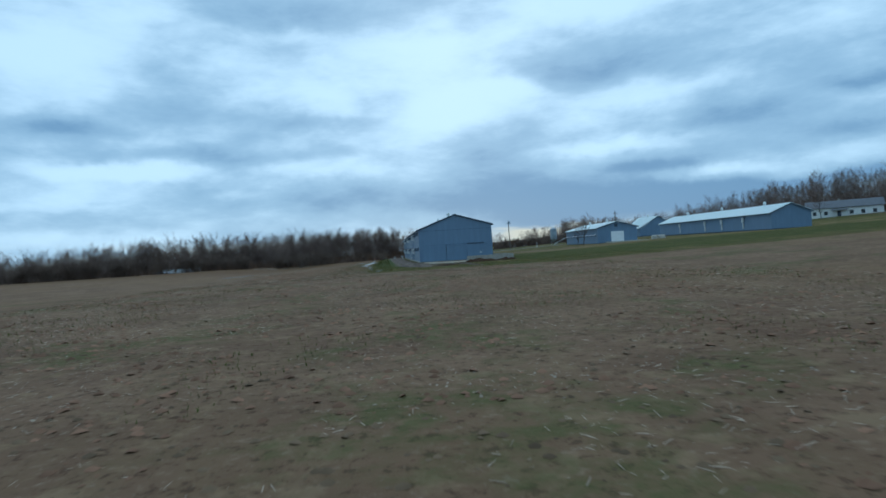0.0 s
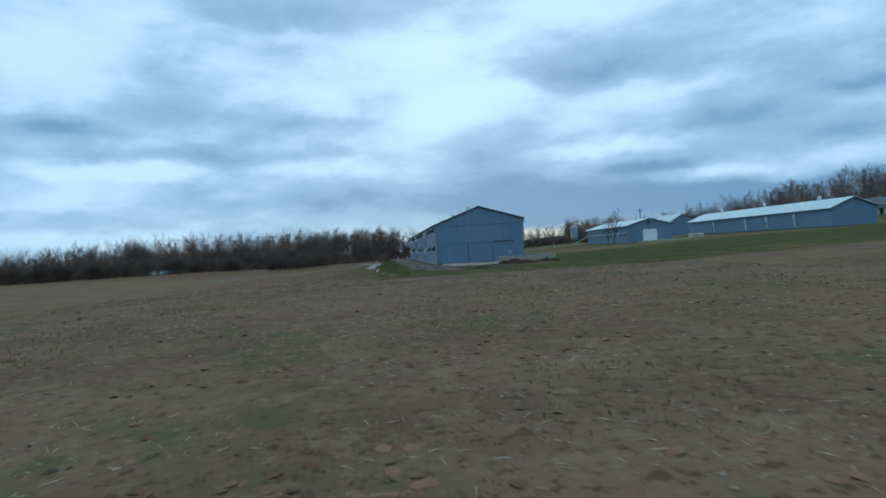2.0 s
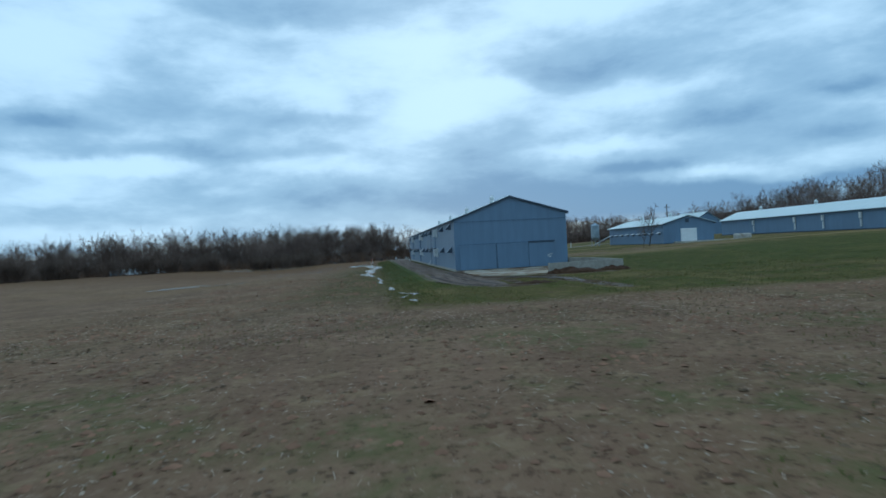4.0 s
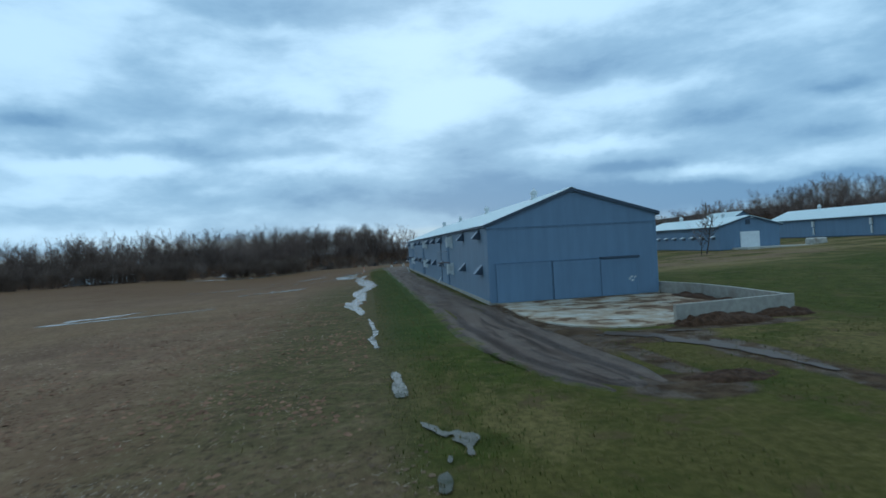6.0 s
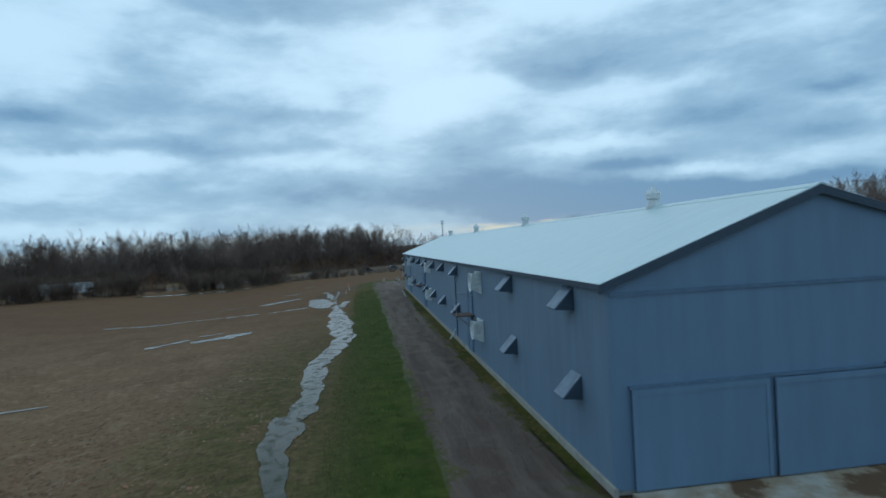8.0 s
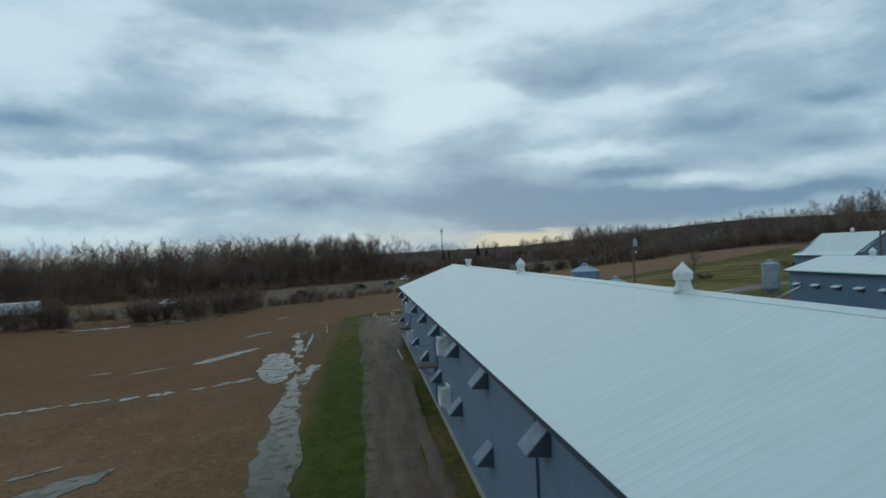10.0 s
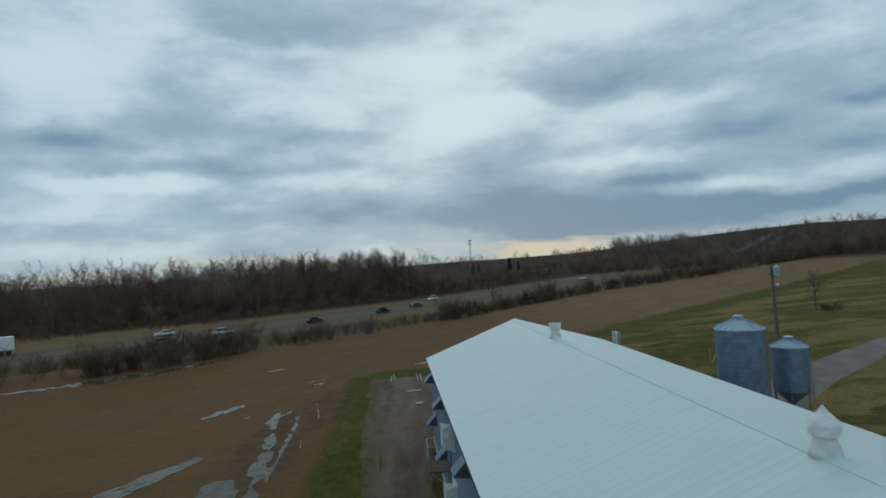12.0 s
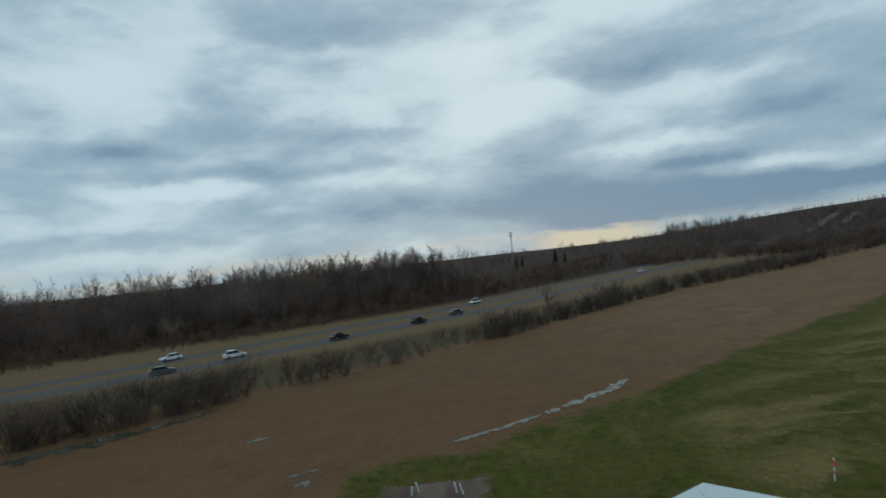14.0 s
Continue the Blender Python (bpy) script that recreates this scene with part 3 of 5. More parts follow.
strip("driveway", [(-0.2, -22.0), (-0.7, -20.6), (-1.1, -18.8), (-1.6, -16), (-1.95, -10), (-2.0, -2), (-2.2, 8), (-2.4, 35), (-2.3, 60), (-2.0, 70), (-1.4, 80), (-1.2, 88)], [0.8, 2.0, 3.2, 3.8, 4.0, 3.7, 3.4, 3.4, 3.8, 5.0, 6.4, 7.2],
      track_gravel, "rutted grey-brown gravel farm drive beside the barn", 0.05, 0.055, 20, 0.3, edge=0.5)
strip("gravel_lane", [(14.5, 60), (20, 67), (29, 72.5), (40, 79), (52, 84.5), (64, 87.5), (90, 90)], [6, 6.5, 4.5, 4.2, 4, 4, 4], lane_gravel, "grey gravel lane past the feed bins", 0.04, 0.03, 8, 1.0, seed=4.0)


# ---- the long barn beside the drive ----
LONG, WIDE, RIDGE_X = 67.0, 11.0, 5.5
EAVE_L, EAVE_R, RIDGE = 4.95, 5.32, 7.035
SLOPE_L, SLOPE_R = (RIDGE - EAVE_L) / (RIDGE_X + 0.20), (RIDGE - EAVE_R) / (RIDGE_X + 0.20)


def rib_sheet(width, length, ribs, mat, name):
    """One sheet of ribbed roof metal: lies along +x (down the slope), ribs across y."""
    bm = bmesh.new()
    ys, pitch = [], width / ribs
    for k in range(ribs):
        o = k * pitch
        ys += [(o, 0.0), (o + pitch * 0.68, 0.0), (o + pitch * 0.76, 0.0045), (o + pitch * 0.92, 0.0045)]
    ys.append((width, 0.0))
    a = [bm.verts.new((0, y, z)) for y, z in ys]
    b = [bm.verts.new((length, y, z)) for y, z in ys]
    for k in range(len(ys) - 1):
        bm.faces.new((a[k], b[k], b[k + 1], a[k + 1]))
    return mesh_of(bm, mat, name)


def ventilator(m, capped=True):
    """A white round roof ventilator: flared base, neck, wide drum and pointed cap."""
    vent = thing("roof_ventilator", m, "white round roof ventilator with a pointed cap on the ridge", "ventilator", "ridge ventilators")
    part("base", lathe([(0.34, -0.16), (0.30, 0.02), (0.24, 0.16), (0.23, 0.30)], 14), vent_white, vent, smooth=True)
    part("drum", lathe([(0.24, 0.28), (0.31, 0.31), (0.32, 0.48), (0.30, 0.52)], 14), vent_white, vent)
    if not capped:
        part("rim", lathe([(0.30, 0.50), (0.34, 0.54), (0.34, 0.66), (0.29, 0.66), (0.27, 0.52)], 14), vent_white, vent)
        # black disc painted as the shaded inside of the open drum
        part("throat_shade", lathe([(0.0, 0.521), (0.28, 0.522)], 14), opening_shade, vent)
        return vent
    part("cap", lathe([(0.33, 0.52), (0.28, 0.60), (0.10, 0.78), (0.04, 0.86), (0.02, 0.90)], 14), vent_white, vent)
    return vent


def wedge_hood(parent_m, w=0.72, h=0.62, d=0.52):
    """A sheet-metal intake hood: sloped top, triangular cheeks, open below; sticks out towards -x."""
    hood = thing("intake_hood", parent_m, "grey-blue sheet metal air intake hood on the barn wall", "vent hood", "wall intake hoods")
    part("top", prism([(0.0, h), (0.0, h - 0.03), (-d, 0.02), (-d - 0.02, 0.06)], -w / 2, w / 2, "y"), hood_metal, hood, "pale sloping top sheet")
    for s in (-1, 1):
        part("cheek", prism([(0, h - 0.03), (-d, 0.03), (0, -0.02)], s * w / 2 - 0.012, s * w / 2 + 0.012, "y"), trim_dark, hood)
    # black sheet in place of the shade under the hood
    part("back", boxed((-0.012, -w / 2 + 0.03, 0), (0.004, w / 2 - 0.03, h - 0.05)), opening_shade, hood)
    return hood


def wall_fan(m):
    """A white exhaust fan: square frame, flared round cone, hub, blades and a propped shutter board."""
    fan = thing("exhaust_fan", m, "white exhaust fan with round cone and side board", "fan", "wall exhaust fans")
    bm = bmesh.new()
    for lo, hi in (((-0.14, -0.58, -0.58), (0, -0.48, 0.58)), ((-0.14, 0.48, -0.58), (0, 0.58, 0.58)), ((-0.14, -0.48, 0.48), (0, 0.48, 0.58)), ((-0.14, -0.48, -0.58), (0, 0.48, -0.48))):
        box(bm, lo, hi, 0.01)
    part("frame", bm, white_paint, fan)
    bm = bmesh.new()
    outer = [(0.44, 0.0), (0.45, 0.18), (0.50, 0.40), (0.55, 0.46)]
    inner = [(0.52, 0.46), (0.47, 0.40), (0.42, 0.18), (0.41, 0.0)]
    rings = [[bm.verts.new((-0.1 - h, r * math.cos(a), r * math.sin(a))) for a in [2 * math.pi * k / 22 for k in range(22)]] for r, h in outer + inner]
    for a, b in zip(rings, rings[1:]):
        for k in range(22):
            bm.faces.new((a[k], b[k], b[(k + 1) % 22], a[(k + 1) % 22]))
    bmesh.ops.recalc_face_normals(bm, faces=bm.faces)
    part("cone", bm, vent_white, fan, "white flared fan cone", True)
    # black plate painted as the dark behind the blades
    part("backplate", boxed((-0.03, -0.47, -0.47), (0.004, 0.47, 0.47)), opening_shade, fan)
    for k in range(4):
        bm = bmesh.new()
        box(bm, (-0.10, -0.06, 0.05), (-0.08, 0.06, 0.38), 0.0)
        bmesh.ops.rotate(bm, verts=bm.verts, cent=(0, 0, 0), matrix=Matrix.Rotation(k * math.pi / 2 + 0.4, 3, "X"))
        part("blade", bm, grey_steel, fan)
    bm = lathe([(0.07, 0), (0.05, 0.1)], 8)
    bmesh.ops.rotate(bm, verts=bm.verts, cent=(0, 0, 0), matrix=Matrix.Rotation(-math.pi / 2, 3, "Y"))
    bmesh.ops.translate(bm, verts=bm.verts, vec=(-0.05, 0, 0))
    part("hub", bm, grey_steel, fan)
    part("side_board", prism([(0.0, 0.62), (-0.52, 0.44), (-0.56, -0.40), (0.0, -0.66)], -0.64, -0.60, "y"), white_paint, fan, "white weathered side board")
    return fan


def landing(m):
    """A small steel landing with rails below an upper loading door."""
    deck = thing("loading_landing", m, "rusty steel loading landing with rails below an upper door", "landing", "loading landings")
    part("floor", boxed((-1.0, -0.65, -0.06), (0, 0.65, 0.0), 0.01), rust_steel, deck, "reddish rusted floor plate")
    for y in (-0.62, 0.62):
        part("post", bar(bmesh.new(), (-0.97, y, 0), (-0.97, y, 1.0), 0.018), grey_steel, deck)
        part("side_rail", bar(bmesh.new(), (-0.97, y, 1.0), (0, y, 1.0), 0.015), grey_steel, deck)
        part("brace", bar(bmesh.new(), (-0.9, y, -0.05), (0, y, -0.8), 0.025), grey_steel, deck)
    part("front_rail", bar(bmesh.new(), (-0.97, -0.62, 1.0), (-0.97, 0.62, 1.0), 0.016), grey_steel, deck)
    part("middle_rail", bar(bmesh.new(), (-0.97, -0.62, 0.5), (-0.97, 0.62, 0.5), 0.013), grey_steel, deck)
    return deck


def plank_door(m, w, h, label, mat=None):
    """A flush boarded door in a raised frame, flat against a wall that faces -x."""
    d = thing("wall_door", m, label, "door", kind="structure")
    part("leaf", boxed((-0.05, -w / 2, 0), (0.0, w / 2, h), 0.008), mat or door_paint, d)
    for lo, hi in (((-0.07, -w / 2 - 0.09, 0), (0, -w / 2 - 0.002, h + 0.09)), ((-0.07, w / 2 + 0.002, 0), (0, w / 2 + 0.09, h + 0.09)), ((-0.07, -w / 2, h + 0.002), (0, w / 2, h + 0.09))):
        part("door_frame", boxed(lo, hi), siding, d)
    part("handle", bar(bmesh.new(), (-0.08, w / 2 - 0.12, 0.95), (-0.08, w / 2 - 0.12, 1.1), 0.015), grey_steel, d)
    return d


def long_barn():
    barn = thing("long_barn", pose(0, 0, 0), "long two-storey blue-grey poultry barn with a white ribbed metal roof", "barn")
    t = 0.16
    gable = [(0, 0.12), (WIDE, 0.12), (WIDE, EAVE_R - 0.10), (RIDGE_X, RIDGE - 0.12), (0, EAVE_L - 0.10)]
    part("front_gable", prism(gable, 0, t), siding, barn)
    part("back_gable", prism(gable, LONG - t, LONG), siding, barn)
    part("side_wall", boxed((0, t, 0.12), (t, LONG - t, EAVE_L - 0.06)), greyed, barn, "greyer side wall")
    part("side_wall", boxed((WIDE - t, t, 0.12), (WIDE, LONG - t, EAVE_R - 0.06)), siding, barn)
    part("floor_slab", boxed((0.05, 0.05, -0.3), (WIDE - 0.05, LONG - 0.05, 0.11)), block_concrete, barn)
    part("foundation", boxed((-0.07, -0.04, -0.5), (0.05, LONG + 0.04, 0.22), 0.02), block_concrete, barn, "pale concrete foundation")
    part("foundation", boxed((WIDE - 0.05, -0.04, -0.5), (WIDE + 0.07, LONG + 0.04, 0.20), 0.02), block_concrete, barn)
    # roof deck under the sheets
    roof = part("roof", prism([(-0.17, EAVE_L - 0.09), (RIDGE_X, RIDGE - 0.09), (WIDE + 0.22, EAVE_R - 0.09), (WIDE + 0.22, EAVE_R - 0.03), (RIDGE_X, RIDGE - 0.03), (-0.17, EAVE_L - 0.03)], -0.10, LONG + 0.14), roof_white, barn, "white ribbed metal roof")
    part("ridge_cap", prism([(RIDGE_X - 0.22, RIDGE - 0.22 * SLOPE_L + 0.0), (RIDGE_X, RIDGE + 0.022), (RIDGE_X + 0.22, RIDGE - 0.22 * SLOPE_R + 0.0), (RIDGE_X + 0.22, RIDGE - 0.22 * SLOPE_R - 0.03), (RIDGE_X, RIDGE - 0.01), (RIDGE_X - 0.22, RIDGE - 0.22 * SLOPE_L - 0.03)], -0.13, LONG + 0.17), roof_white, roof)
    run = RIDGE_X + 0.21
    me_l, me_r = rib_sheet(0.90, math.hypot(run, run * SLOPE_L), 3, roof_white, "sheet"), rib_sheet(0.90, math.hypot(run, run * SLOPE_R), 3, roof_white, "sheet")
    # eave and rake boards
    part("eave_board", boxed((-0.21, -0.12, EAVE_L - 0.17), (-0.175, LONG + 0.16, EAVE_L - 0.035)), trim_dark, barn)
    part("soffit", boxed((-0.172, 0, EAVE_L - 0.16), (0.0, LONG, EAVE_L - 0.13)), trim_dark, barn)
    part("eave_board", boxed((WIDE + 0.225, -0.12, EAVE_R - 0.27), (WIDE + 0.26, LONG + 0.16, EAVE_R - 0.035)), trim_dark, barn)
    for y in (-0.14, LONG + 0.145):
        part("rake_board", prism([(-0.24, EAVE_L - 0.24), (RIDGE_X, RIDGE - 0.25), (RIDGE_X, RIDGE - 0.04), (-0.24, EAVE_L - 0.04)], y, y + 0.035), trim_dark, barn)
        part("rake_board", prism([(RIDGE_X + 0.002, RIDGE - 0.25), (WIDE + 0.24, EAVE_R - 0.24), (WIDE + 0.24, EAVE_R - 0.04), (RIDGE_X + 0.002, RIDGE - 0.04)], y, y + 0.035), trim_dark, barn)
    # gable: belt board, sliding doors and tracks, scuffed paint
    part("belt_board", prism([(0.05, 4.62), (WIDE - 0.05, 4.60), (WIDE - 0.05, 4.70), (0.05, 4.72)], -0.035, 0), belt_paint, barn, "blue horizontal belt board")
    for x0, x1, y, h in ((0.45, 3.92, -0.05, 2.46), (4.06, 7.10, -0.09, 2.44), (7.16, 9.62, -0.05, 2.40)):
        d = part("sliding_door", boxed((x0, y - 0.045, 0.10), (x1, y, h), 0.01), door_paint, barn, "blue-grey boarded sliding door")
        for x in (x0, x1 - 0.10):
            part("stile", boxed((x, y - 0.065, 0.12), (x + 0.10, y - 0.047, h - 0.03)), siding, d)
        part("rail", boxed((x0 + 0.10, y - 0.065, h - 0.15), (x1 - 0.10, y - 0.047, h - 0.03)), siding, d)
    part("door_post", boxed((3.93, -0.06, 0.10), (4.05, 0, 2.55)), belt_paint, barn)
    part("door_track", boxed((0.4, -0.10, 2.47), (7.1, -0.002, 2.53)), belt_paint, barn)
    part("door_track", boxed((7.12, -0.16, 2.43), (9.75, -0.002, 2.56), 0.01), trim_dark, barn, "dark steel door track")
    part("corner_board", boxed((0.0, -0.03, 0.2), (0.12, -0.002, 4.6)), siding, barn)
    part("corner_board", boxed((WIDE - 0.12, -0.03, 0.2), (WIDE, -0.002, 4.6)), siding, barn)
    rnd = random.Random(5)
    for _ in range(9):
        x, z = 9.2 + rnd.uniform(-.28, .28), 1.02 + rnd.uniform(-.16, .16)
        part("scuff", prism([(x, z), (x + rnd.uniform(.08, .22), z + rnd.uniform(.0, .08)), (x + rnd.uniform(.05, .2), z + rnd.uniform(.1, .2))], -0.106, -0.100), white_paint, barn)
    # conduits on the long wall
    for y in (21.9, 39.1):
        part("conduit", bar(bmesh.new(), (-0.04, y, 0.3), (-0.04, y, EAVE_L - 0.25), 0.03), trim_dark, barn)
    part("downspout", bar(bmesh.new(), (-0.10, 22.1, 0.75), (-0.50, 22.0, 0.14), 0.04), white_paint, barn, "short white drain pipe")
    duct = part("flue_duct", boxed((WIDE + 0.28, 65.4, 4.4), (WIDE + 0.52, 65.95, 5.98), 0.02), grey_steel, barn, "flat grey metal flue duct")
    for y in (65.37, 65.92):
        part("edge_strip", boxed((WIDE + 0.26, y, 4.4), (WIDE + 0.30, y + 0.06, 6.02), 0.008), white_paint, duct)
    return barn, roof, me_l, me_r


barn, barn_roof, sheet_left, sheet_right = long_barn()
for y in (7.8, 24.9, 41.9, 58.5):
    ventilator(pose(RIDGE_X, y, RIDGE + 0.03) @ Matrix.Scale(0.86, 4), y < 50)
hood_ys = (2.45, 8.75, 21.3, 27.2, 32.6, 38.5, 44.2, 50.2, 58.5, 64.3)
for z in (1.80, 4.10):
    for y in hood_ys:
        wedge_hood(pose(-0.01, y + (0.0 if z > 3 else -0.3), z))
for y in (14.6, 35.4, 54.4):
    for z in (4.10, 1.78):
        wall_fan(pose(-0.01, y, z) @ Matrix.Scale(0.86, 4))
for y in (17.2, 40.6, 56.6):
    landing(pose(-0.01, y - 0.5, 2.30))
    plank_door(pose(-0.005, y - 0.1, 2.18), 1.0, 2.0, "blue-grey upper loading door above a steel landing")
    plank_door(pose(-0.005, y + 0.2, 0.24), 1.0, 1.85, "blue-grey side door at ground level")


# ---- loading pad with low walls ----
def blob(bm, cx, cy, rx, ry, seed, z_of, sides=40, rag=0.25, turn_by=0.0):
    """A ragged flat patch that follows the ground."""
    c, s = math.cos(turn_by), math.sin(turn_by)
    ring = []
    for k in range(sides):
        a = 2 * math.pi * k / sides
        r = 1 + rag * (noise.noise(Vector((2.2 * math.cos(a), 2.2 * math.sin(a), seed * 3.7))) * 1.4 + noise.noise(Vector((6 * math.cos(a), 6 * math.sin(a), seed * 1.9))) * 0.8)
        u, v = rx * r * math.cos(a), ry * r * math.sin(a)
        ring.append((cx + u * c - v * s, cy + u * s + v * c))
    mid = bm.verts.new((cx, cy, z_of(cx, cy)))
    half = [bm.verts.new((cx + (x - cx) * .5, cy + (y - cy) * .5, z_of(cx + (x - cx) * .5, cy + (y - cy) * .5))) for x, y in ring]
    rim = [bm.verts.new((x, y, z_of(x, y))) for x, y in ring]
    for k in range(sides):
        j = (k + 1) % sides
        bm.faces.new((mid, half[k], half[j]))
        bm.faces.new((half[k], rim[k], rim[j], half[j]))
    return bm


pad_edge = [(0.35, -0.06), (0.45, -3), (0.25, -5.5), (0.4, -8.0), (0.8, -9.6), (1.3, -10.6), (2.4, -11.6), (3.8, -12.0), (5.3, -11.75), (8.2, -11.2), (11.3, -10.6), (11.8, -5.0), (11.3, -0.06)]
pad_bm = prism(pad_edge, -0.2, 0.07, "z")
part("concrete_pad", pad_bm, pad_concrete, label="mud-stained pale concrete loading pad before the barn doors")
tagged(bpy.data.objects["concrete_pad"], category="pavement", kind="structure")
bm = bmesh.new()
prism([(5.38, -11.72), (8.2, -11.22), (11.75, -10.62), (11.75, -10.40), (8.2, -11.00), (5.38, -11.50)], -0.1, 0.78, "z", bm)
tagged(part("retaining_wall", bm, block_concrete, label="low pale concrete retaining wall along the loading pad"), category="wall")
bm = prism([(11.35, 0.3), (12.05, -2.4), (12.15, -5.5), (11.72, -10.36), (11.49, -10.36), (11.92, -5.5), (11.83, -2.4), (11.13, 0.3)], -0.1, 0.76, "z")
tagged(part("retaining_wall", bm, block_concrete, label="low pale concrete retaining wall behind the loading pad"), category="wall")


def heap(name, x, y, rx, ry, h, seed, mat, label, base=None):
    """A low uneven heap of muck or earth."""
    n = 18
    base = land_at(x, y) if base is None else base
    verts, faces = [], []
    for i in range(n):
        for j in range(n):
            u, v = i / (n - 1) * 2 - 1, j / (n - 1) * 2 - 1
            d = max(0, 1 - u * u - v * v)
            z = h * d ** 0.6 * (0.75 + 0.7 * noise.noise(Vector((u * 2.3, v * 2.3, seed)))) + 0.05 * noise.noise(Vector((u * 9, v * 9, seed)))
            verts.append((x + u * rx, y + v * ry, base - 0.06 + (z if d > 0 else -0.05)))
    for i in range(n - 1):
        for j in range(n - 1):
            faces.append((i * n + j, (i + 1) * n + j, (i + 1) * n + j + 1, i * n + j + 1))
    return tagged(new(name, array_mesh(name, np.array(verts), np.array(faces), mat, True)), label, "heap")


heap("muck_mound", 7.4, -12.1, 2.1, 0.9, 0.55, 1.0, manure, "dark brown muck heaped against the low concrete wall")
heap("muck_mound", 10.6, -11.4, 1.5, 0.7, 0.40, 2.0, manure, "dark brown muck heaped against the low concrete wall")
heap("muck_mound", 5.7, -12.2, 0.7, 0.6, 0.42, 3.0, manure, "small clod of muck at the wall end")
heap("muck_mound", 1.9, -20.3, 1.5, 0.7, 0.20, 6.0, manure, "low churned mud ridge where the drive ends")
heap("muck_mound", 11.35, -7.2, 0.5, 2.8, 0.28, 7.0, manure, "brown muck swept along the back wall", 0.08)
heap("muck_mound", 9.3, -10.55, 1.7, 0.35, 0.2, 8.0, manure, "brown muck swept along the front wall", 0.08)
heap("muck_mound", 11.2, -3.5, 0.55, 2.3, 0.30, 4.0, manure, "brown muck swept along the back wall", 0.08)
for k, (x, y, rx, ry, a) in enumerate([(5.0, -3.3, 1.5, .22, -4), (7.9, -4.1, 1.7, .34, 3), (3.4, -2.2, .8, .12, 6), (9.9, -5.6, 1.5, .5, -12), (6.8, -6.2, 1.1, .22, 8), (9.4, -8.2, 1.7, .45, 5),
                                       (4.0, -5.2, .7, .14, 0), (1.6, -8.6, .6, .2, 40), (9.9, -9.6, 1.2, .35, 0), (8.8, -2.3, 1.3, .16, 2), (10.6, -6.9, .6, .8, 0), (3.2, -9.8, .9, .16, -20)]):
    tagged(part("muck_smear", blob(bmesh.new(), x, y, rx, ry, 20.0 + k, lambda u, v: 0.078, 48, 0.75, radians(a)), smear_muck, label="thin brown muck smear on the concrete pad"), category="muck", group="muck smears")


# ---- standing water ----
def murmur(x, y, seed):
    """Uneven value round 0 for ragged shores, coarse to fine."""
    return 1.7 * (0.8 * noise.noise(Vector((x * 0.7, y * 0.45, seed))) + 0.8 * noise.noise(Vector((x * 1.7, y * 0.8, seed + 3.1))) + 0.3 * noise.noise(Vector((x * 4.1, y * 2.2, seed + 7.7))))


def pool(path, widths, seed, rag=0.6, fill=0.0, cell=0.2, mat=None, lift=0.03, name="ditch_water", label="ragged strip of standing water in the muddy ditch", group="ditch water"):
    """Water that stands along a line on the ground: the shore wanders, leaves islands and breaks up where the line is thin."""
    reach = max(widths) * 1.3 + 0.3
    x0, x1 = min(p[0] for p in path) - reach, max(p[0] for p in path) + reach
    y0, y1 = min(p[1] for p in path) - reach, max(p[1] for p in path) + reach
    nx, ny = int((x1 - x0) / cell) + 2, int((y1 - y0) / cell) + 2
    X, Y = np.meshgrid(x0 + cell * np.arange(nx), y0 + cell * np.arange(ny))
    F = np.full(X.shape, -9.0)
    for (a, wa), (b, wb) in zip(zip(path, widths), zip(path[1:], widths[1:])):
        dx, dy = b[0] - a[0], b[1] - a[1]
        k = np.clip(((X - a[0]) * dx + (Y - a[1]) * dy) / (dx * dx + dy * dy), 0, 1)
        d = np.hypot(X - a[0] - dx * k, Y - a[1] - dy * k)
        F = np.maximum(F, 1 + fill - d / ((wa + (wb - wa) * k) / 2))
    for r, c in np.argwhere(F > -2.2 * rag):
        F[r, c] += rag * murmur(X[r, c], Y[r, c], seed)
    Z = land(X, Y) + lift
    bm = bmesh.new()
    for r, c in np.argwhere(np.maximum(np.maximum(F[:-1, :-1], F[1:, 1:]), np.maximum(F[:-1, 1:], F[1:, :-1])) > 0):
        corners = [(X[i, j], Y[i, j], Z[i, j], F[i, j]) for i, j in ((r, c), (r, c + 1), (r + 1, c + 1), (r + 1, c))]
        shore = []
        for p, q in zip(corners, corners[1:] + corners[:1]):
            if p[3] > 0:
                shore.append(p[:3])
            if (p[3] > 0) != (q[3] > 0):
                k = p[3] / (p[3] - q[3])
                shore.append(tuple(u + (v - u) * k for u, v in zip(p[:3], q[:3])))
        if len(shore) > 2:
            bm.faces.new([bm.verts.new(v) for v in shore])
    bmesh.ops.remove_doubles(bm, verts=bm.verts, dist=0.004)
    return tagged(part(name, bm, mat or water, label=label), category="puddle", group=group)


def puddle(x, y, rx, ry, turn_deg=0.0, rag=0.5, fill=0.0, cell=0.12, mat=None, lift=0.03):
    """A lone puddle: a short wide pool along its longer way."""
    long, wide = max(rx, ry), min(rx, ry)
    a = radians(turn_deg + (0 if rx >= ry else 90))
    ux, uy = math.cos(a) * (long - wide), math.sin(a) * (long - wide)
    return pool([(x - ux, y - uy), (x, y), (x + ux + 0.01, y + uy)], [wide * 1.1, wide * 2, wide * 1.1], x * 0.37 + y, rag, fill, cell, mat, lift, "puddle", "shallow muddy puddle reflecting the grey sky", "puddles")


